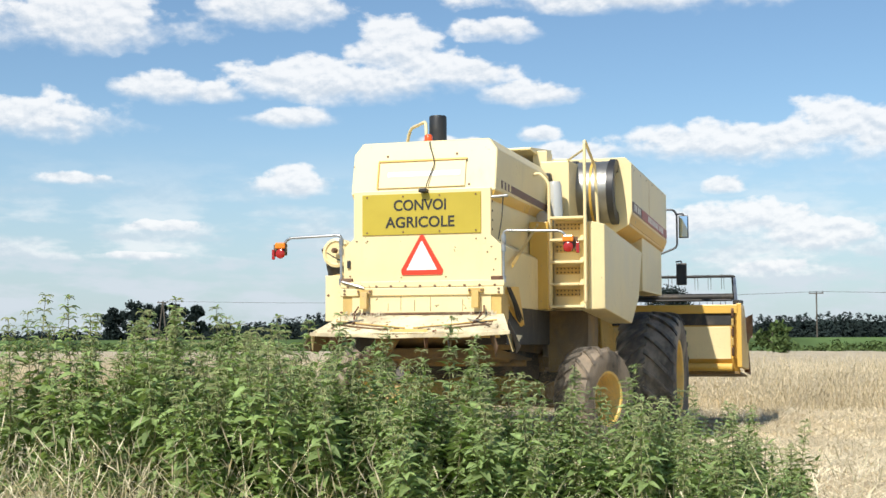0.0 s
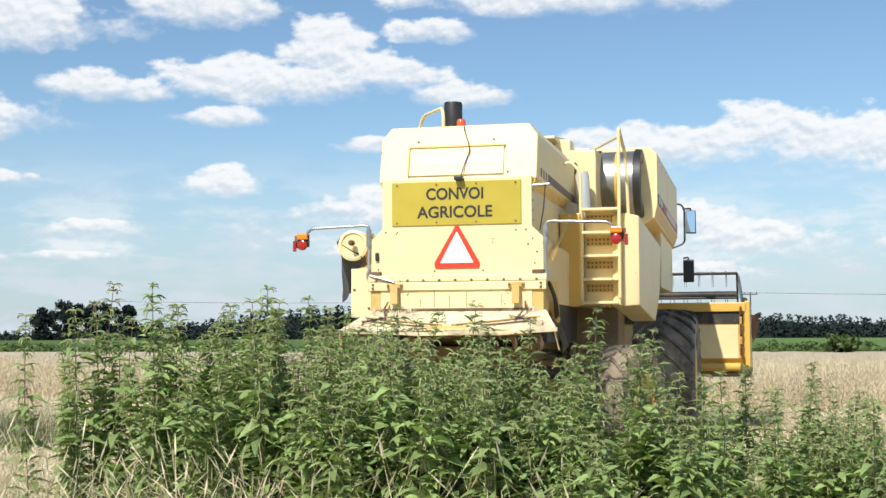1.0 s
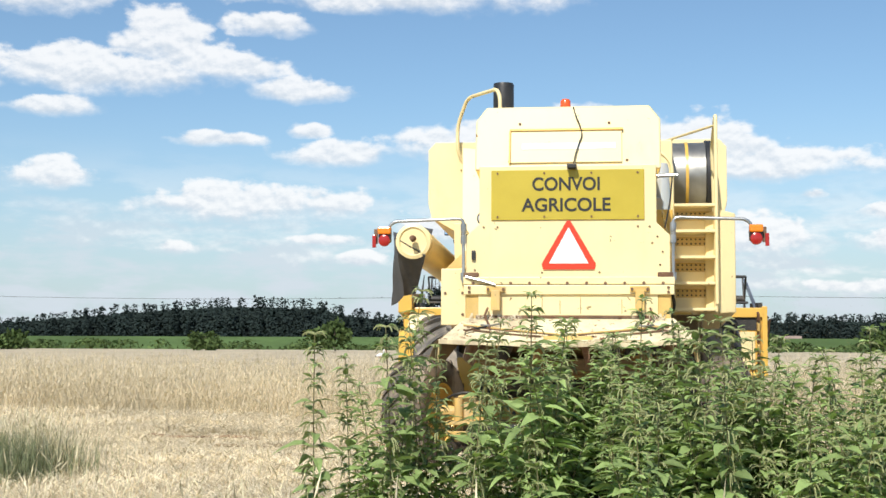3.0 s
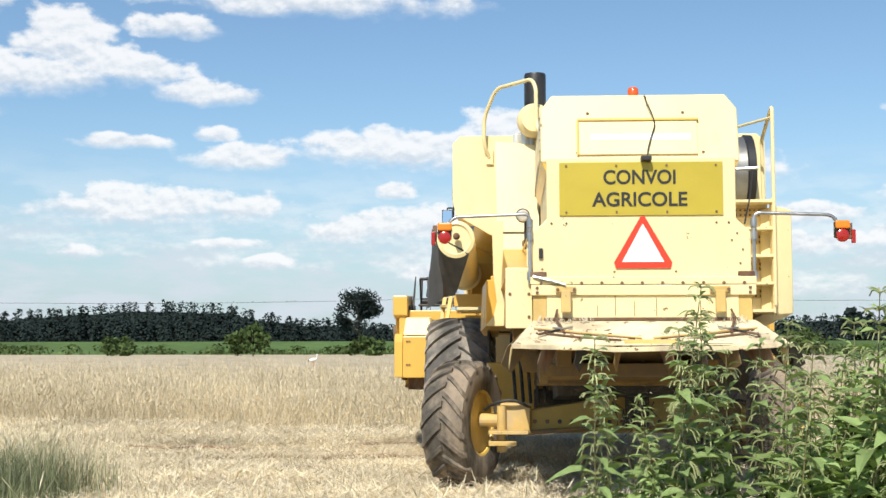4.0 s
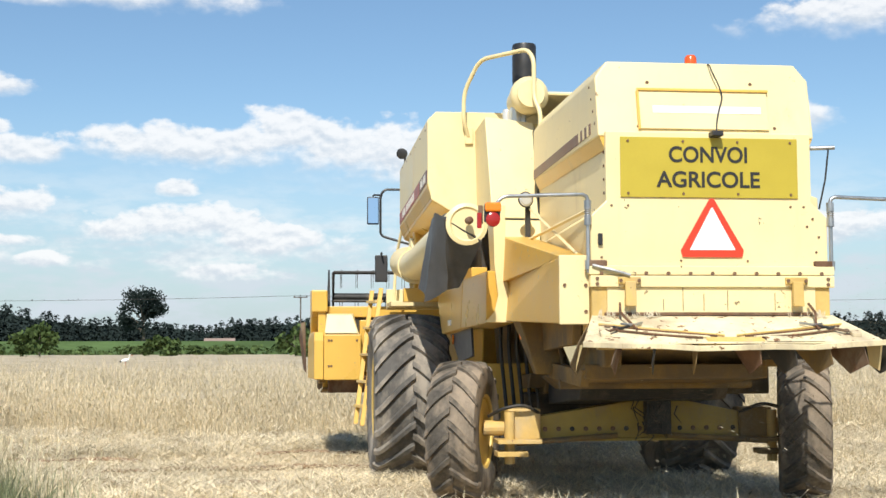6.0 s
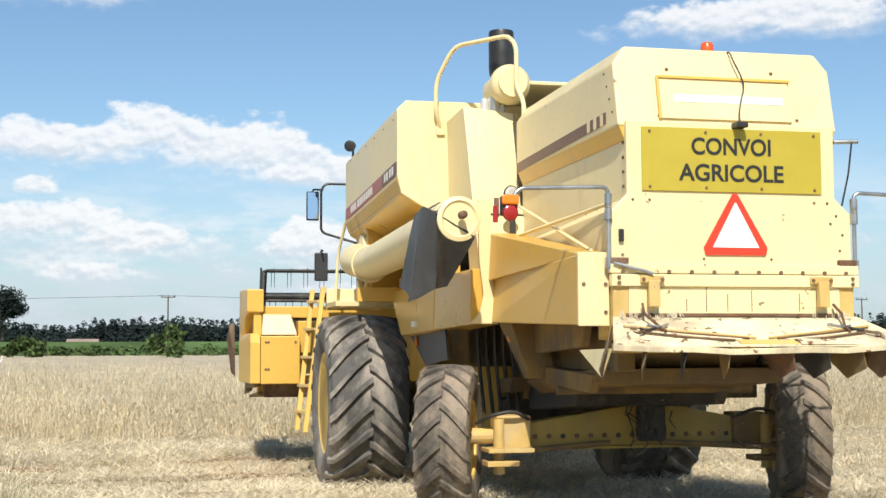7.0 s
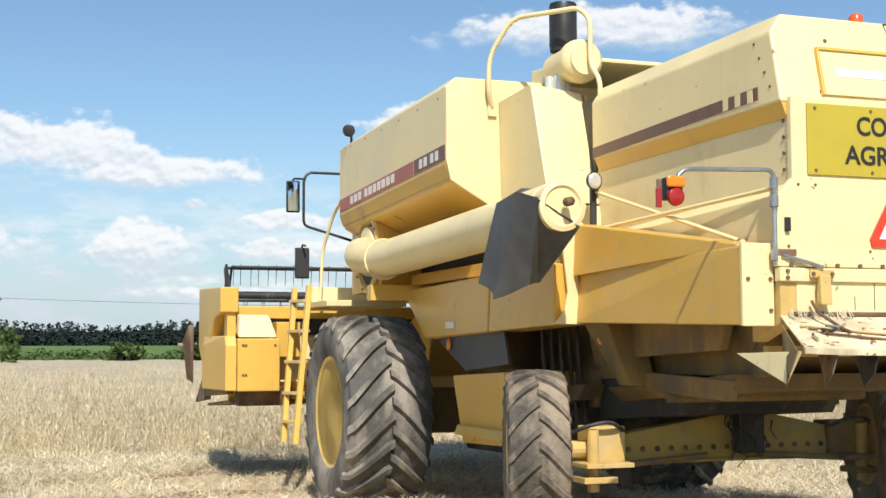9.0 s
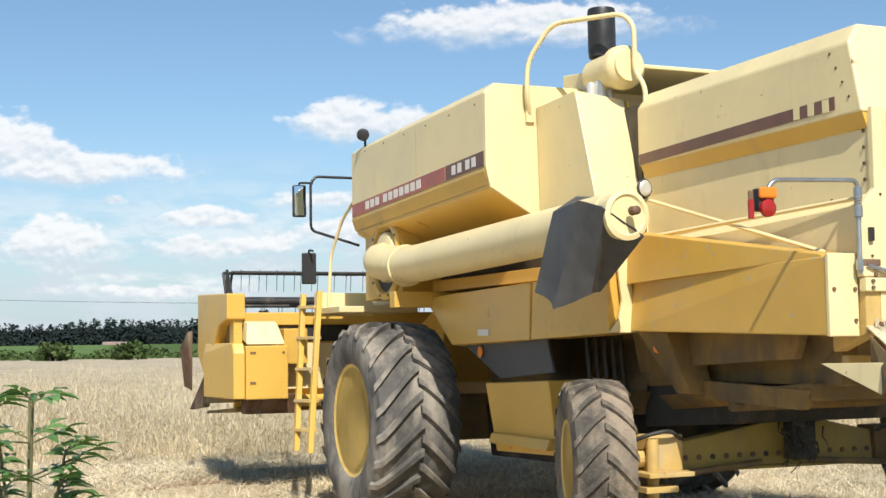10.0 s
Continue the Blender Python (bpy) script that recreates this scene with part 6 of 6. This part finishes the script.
def make_nettle(rng, height, side_shoots=4, single=False):
    """A stinging nettle: square stem, crossed pairs of drooping leaves, seed tassels at the upper nodes. single: each leaf is a part."""
    plant = tagged(thing("nettle"), "tall slender stinging nettle with drooping leaves and seed tassels" if single else "dense green stinging nettle with drooping leaves", "weed", "nettles in the field margin")
    stem_bm, leaf_bm, seed_bm = bmesh.new(), bmesh.new(), bmesh.new()

    def leaf(start, out, up, size, droop):
        if single:
            ob = new("leaf", LEAVES[min(3, int(droop * 4))])
            ob.parent = plant
            side = up.cross(out).normalized()
            m = Matrix((out, side, up)).transposed().to_4x4()
            ob.matrix_basis = Matrix.Translation(start) @ m @ Matrix.Diagonal((size, size, size, 1))
        else:
            leaf_faces(leaf_bm, start, out, up, size, size * 0.48, droop)

    def shoot(base, way, length, lead):
        bend = Vector((rng.uniform(-1, 1), rng.uniform(-1, 1), 0)) * 0.12
        at = lambda f: base + way * (length * f) + bend * (f * f * length)
        tube([at(k / 6) for k in range(7)], 0.0045 if lead else 0.003, 5, 0.35, stem_bm)
        count = int(length / (0.038 if lead else 0.036))
        for i in range(2, count + 1):
            f = i / count
            if lead and f < 0.22 and rng.random() < 0.6:
                continue
            f = min(1.0, f + rng.uniform(-0.012, 0.012))
            p = at(f)
            turn = (math.pi / 2) * i + rng.uniform(-0.5, 0.5)
            full = (0.14 if lead else 0.11) * (1 - 0.74 * f ** 1.6) * rng.uniform(0.6, 1.25)
            for s in (0, math.pi):
                for extra in ((0,) if single and f > 0.6 else (0, 1)):
                    ang = turn + s + extra * rng.uniform(0.5, 1.2)
                    size = full * (0.6 if extra else 1) * rng.uniform(0.85, 1.15)
                    out = Vector((math.cos(ang), math.sin(ang), rng.uniform(-0.2, 0.6) + 0.5 * f)).normalized()
                    side = out.cross(Vector((0, 0, 1))).normalized()
                    leaf(p + out * 0.012, out, (side.cross(out) + side * rng.uniform(-0.5, 0.5)).normalized(), size, rng.uniform(0.15, 0.95))
                if f > 0.5 and lead:
                    for q in range(rng.choice((2, 3, 4, 5))):
                        a = turn + s + rng.uniform(-1.0, 1.0)
                        w = Vector((math.cos(a), math.sin(a), rng.uniform(0.1, 0.5)))
                        long = (1.35 - f) * rng.uniform(0.5, 1.15)
                        t = [p, p + w * 0.018, p + w * 0.034 - Vector((0, 0, 0.022 * long)), p + w * 0.044 - Vector((0, 0, 0.07 * long))]
                        tube(t, 0.0034 * rng.uniform(0.7, 1.25), 4, 0.5, seed_bm)
        return at

    lean = Vector((rng.uniform(-0.12, 0.12), rng.uniform(-0.12, 0.12), 1)).normalized()
    at = shoot(Vector((0, 0, 0)), lean, height, True)
    for k in range(side_shoots):
        f = rng.uniform(0.15, 0.62)
        a = rng.uniform(0, 2 * math.pi)
        shoot(at(f), Vector((math.cos(a) * 0.45, math.sin(a) * 0.45, 0.88)).normalized(), height * rng.uniform(0.2, 0.36), False)
    part("stem", stem_bm, STEM, plant, kind="stuff")
    if single:
        leaf_bm.free()
    else:
        part("leaves", leaf_bm, NETTLE, plant, kind="stuff")
    part("seed_tassels", seed_bm, SEEDS, plant, kind="stuff")
    return plant


def make_nettles():
    rng = random.Random(21)
    leaf_shapes()
    kinds = [make_nettle(rng, h, s) for h, s in ((1.32, 2), (1.22, 3), (1.08, 6), (1.0, 7), (0.92, 7), (1.12, 4))]
    used = set()

    def plant(kind, x, y, size=1.0):
        m = pose(x, y, -0.02, rng.uniform(-5, 5), rng.uniform(-5, 5), rng.uniform(0, 360))
        ob = kinds[kind] if kind not in used else copy_thing(kinds[kind], m)
        used.add(kind)
        ob.matrix_basis = m
        ob.scale = (size,) * 3

    # dense stand, thinning out towards its two ends
    for _ in range(310):
        x = rng.uniform(0.12, 3.9) if rng.random() < 0.75 else rng.uniform(0.3, 2.6)
        y = -5.85 + rng.gauss(0, 0.36) + 0.15 * math.sin(x * 2.3) - 0.12 * (x - 1.8)
        y = max(y, -6.8)
        low = x > 3.0
        lower = float(np.interp(x, (0, 1.1, 2.0, 2.8, 3.9), (1.0, 0.98, 0.91, 0.80, 0.68)))
        kind = rng.choice((2, 3, 3, 4, 5)) if rng.random() < (0.95 if low else 0.8) else rng.choice((0, 1))
        plant(kind, x, y, lower * rng.uniform(0.84, 1.03))
    # a looser group at the open end
    for x, y, size in ((-0.42, -5.6, 0.84), (-0.28, -5.75, 0.9), (-0.18, -5.5, 0.8), (-0.08, -5.8, 0.95), (0.02, -5.55, 0.86), (0.08, -5.9, 0.9), (0.16, -5.7, 0.98), (-0.34, -5.4, 0.66), (0.2, -5.4, 0.9)):
        plant(rng.choice((0, 1, 5)), x, y, size)
    # slender ones that stand apart at the open end and along the front
    for x, y, h in ((-0.50, -5.8, 1.20), (-0.34, -5.6, 1.36), (-0.24, -5.85, 1.22), (-0.14, -5.7, 1.16), (-0.05, -5.95, 1.18), (0.06, -5.7, 1.24), (0.12, -5.5, 1.18),
                    (1.35, -6.2, 1.14), (1.75, -6.3, 1.15), (2.1, -6.0, 1.15), (0.75, -6.0, 1.22), (3.35, -6.6, 0.85)):
        ob = make_nettle(rng, h, 1, True)
        ob.matrix_basis = pose(x, y, -0.02, rng.uniform(-4, 4), rng.uniform(-4, 4), rng.uniform(0, 360))


def make_grasses():
    # dry bent grass in front of the nettles and at their open end
    for seed, count, area, lo, hi in ((31, 2600, (-0.6, 2.3, -6.8, -6.2), 0.34, 0.74), (41, 700, (2.3, 4.2, -6.9, -6.3), 0.3, 0.56), (37, 2600, (-3.2, 0.3, -6.4, -3.0), 0.25, 0.60), (39, 900, (3.3, 6.5, -7.0, -4.5), 0.3, 0.6)):
        p, rng = scatter(count, *area, seed)
        n = len(p)
        tagged(blades("dry_grass", p, rng.uniform(lo, hi, n), rng.uniform(0.15, 1.3, n), rng.uniform(0.0025, 0.006, n), DRYGRASS, curve=1.1, heads=0.008, seed=seed + 1),
               "bleached dry grass bent over beside the nettles", "grass", kind="stuff")
    p, rng = scatter(5000, -9, 5.5, -8.0, -3.0, 33)
    n = len(p)
    tagged(blades("short_grass", p, rng.uniform(0.06, 0.22, n), rng.uniform(0.1, 0.9, n), rng.uniform(0.003, 0.007, n), GREYGRASS, curve=0.5, seed=34),
           "short grey-green grass on the field margin", "grass", kind="stuff")
    rng = np.random.default_rng(35)
    n = 7000
    c = np.array([-4.95, 0.1, 0.0]) + rng.normal(0, 1, (n, 3)) * np.array([0.30, 0.50, 0.0])
    tagged(blades("grass_tussock", c, rng.uniform(0.10, 0.48, n), rng.uniform(0.05, 1.1, n), rng.uniform(0.003, 0.007, n), GREYGRASS, curve=0.8, seed=36),
           "grey-green grass tussock in the stubble", "grass", kind="stuff")


def make_dry_tuft(x, y):
    """Bleached stalks that stand behind the green tussock."""
    rng = np.random.default_rng(38)
    n = 2200
    c = np.array([x, y, 0.0]) + rng.normal(0, 1, (n, 3)) * np.array([0.35, 0.4, 0.0])
    tagged(blades("dry_tuft", c, rng.uniform(0.2, 0.55, n), rng.uniform(0.05, 0.9, n), rng.uniform(0.003, 0.006, n), DRYGRASS, curve=0.9, heads=0.007, seed=39),
           "bleached dry grass tuft in the stubble", "grass", kind="stuff")


def make_elder(x, y):
    """A young elder shoot with feathered leaves."""
    rng = random.Random(77)
    e = tagged(thing("elder_shoot", x, y, 0), "young green elder shoot with feathered leaves", "shrub")
    stems = bmesh.new()
    groups = []
    for k in range(6):
        a = k * 1.1 + 0.4
        top = Vector((0.15 * math.cos(a) * rng.uniform(0.5, 1), 0.15 * math.sin(a) * rng.uniform(0.5, 1), rng.uniform(0.80, 1.12)))
        pts = [Vector((0, 0, 0)), top * 0.5 + Vector((0, 0, 0.12)), top]
        tube(pts, 0.009, 6, 0.5, stems, round_at=0.2)
        for f in (0.45, 0.62, 0.8, 1.0):
            for s in (-1, 1):
                groups.append((pts[1].lerp(top, (f - 0.4) / 0.6), a + s * rng.uniform(0.6, 1.5)))
    for p, a in groups:
        way = Vector((math.cos(a), math.sin(a), rng.uniform(0.1, 0.5))).normalized()
        long = rng.uniform(0.09, 0.15)
        tube([p, p + way * long], 0.0035, 5, 0.5, stems)
        side = way.cross(Vector((0, 0, 1))).normalized()
        for f in (0.45, 0.72, 1.0):
            for s in ((-1, 1) if f < 1 else (0,)):
                out = (way * (0.55 if s else 1) + side * s * 0.85).normalized()
                bm = bmesh.new()
                leaf_faces(bm, p + way * long * f, out, side.cross(way).normalized() if s == 0 else out.cross(way.cross(out)).normalized() * 0 + side.cross(way).normalized(), rng.uniform(0.07, 0.11), 0.04, rng.uniform(0.1, 0.5))
                part("leaf", bm, ELDER, e)
    part("stems", stems, STEM, e, kind="stuff")


CHAFF = []


def make_chaff():
    """Bits of straw that drift and fall behind the straw outlet."""
    rng = random.Random(91)
    first = None
    for k in range(36):
        if first is None:
            bm = hull([(-0.016, 0, 0), (0.016, 0.002, 0.001), (0.0, 0.003, 0.002), (0, -0.003, -0.001)], 0)
            first = ob = tagged(part("straw_chaff", bm, STRAW), "bit of pale straw chaff blown from the outlet", "chaff", "chaff in the air")
        else:
            ob = tagged(new("straw_chaff", first.data), "bit of pale straw chaff blown from the outlet", "chaff", "chaff in the air")
        CHAFF.append((ob, Vector((rng.uniform(-0.6, 1.0), rng.uniform(-0.1, 0.9), rng.uniform(0.7, 1.0))), rng.uniform(0, 1.2), rng.uniform(-1, 1)))


DUST_CLOUDS = []


def make_dust():
    """Fine dust that hangs behind the straw outlet, in three drifting clouds of specks."""
    rng = np.random.default_rng(55)
    for k, (x, y, z, sx, sy, sz, n) in enumerate(((0.6, 0.9, 0.75, 0.45, 0.35, 0.25, 26000), (1.35, 0.9, 0.60, 0.50, 0.45, 0.33, 52000), (0.1, 0.9, 0.5, 0.5, 0.3, 0.2, 14000))):
        p = rng.normal(size=(n, 3)) * (sx, sy, sz)
        p = p[p[:, 2] + z > 0.05]
        n = len(p)
        u, w = rng.normal(size=(n, 3)), rng.normal(size=(n, 3))
        u /= np.linalg.norm(u, axis=1, keepdims=True)
        w = np.cross(u, w)
        w /= np.linalg.norm(w, axis=1, keepdims=True)
        s = rng.uniform(0.0009, 0.0022, n)[:, None]
        v = np.stack([p - u * s, p + w * s, p + u * s, p - w * s], 1).reshape(-1, 3)
        q = np.arange(n) * 4
        ob = mesh_from("dust_cloud", v.tolist(), np.stack([q, q + 1, q + 2, q + 3], 1).tolist(), DUSTY)
        tagged(ob, "thin tan dust drifting behind the straw outlet", "dust", kind="stuff")
        DUST_CLOUDS.append((ob, Vector((x, y, z)), k))


def motions():
    for ob, at, k in DUST_CLOUDS:
        walk(ob, [(t, pose(at.x + 0.10 * math.sin(0.9 * t + k), at.y + 0.06 * math.sin(0.7 * t + 2 * k), at.z + 0.04 * math.sin(1.1 * t + k), 0, 0, 8 * math.sin(0.6 * t + k))) for t in range(0, 11)])
    # each bit falls, drifts to the side and starts again from the outlet
    for ob, start, lag, drift in CHAFF:
        rows = []
        for k in range(21):
            t = k * 0.5
            f = ((t + lag) % 1.5) / 1.5
            p = start + Vector((0.35 * drift * f + 0.2 * f, -0.35 * f, -0.75 * f * f + 0.12 * math.sin(9 * f)))
            rows.append((t, pose(p.x, p.y, max(0.06, p.z), 70 * drift * (k % 2), 40 * f, 60 * drift * f)))
        walk(ob, rows)


make_ground()
make_field()
make_distance()
make_combine()
make_grasses()
make_dry_tuft(-5.05, 0.75)
make_nettles()
make_elder(-5.17, -1.1)
make_chaff()
make_dust()
motions()
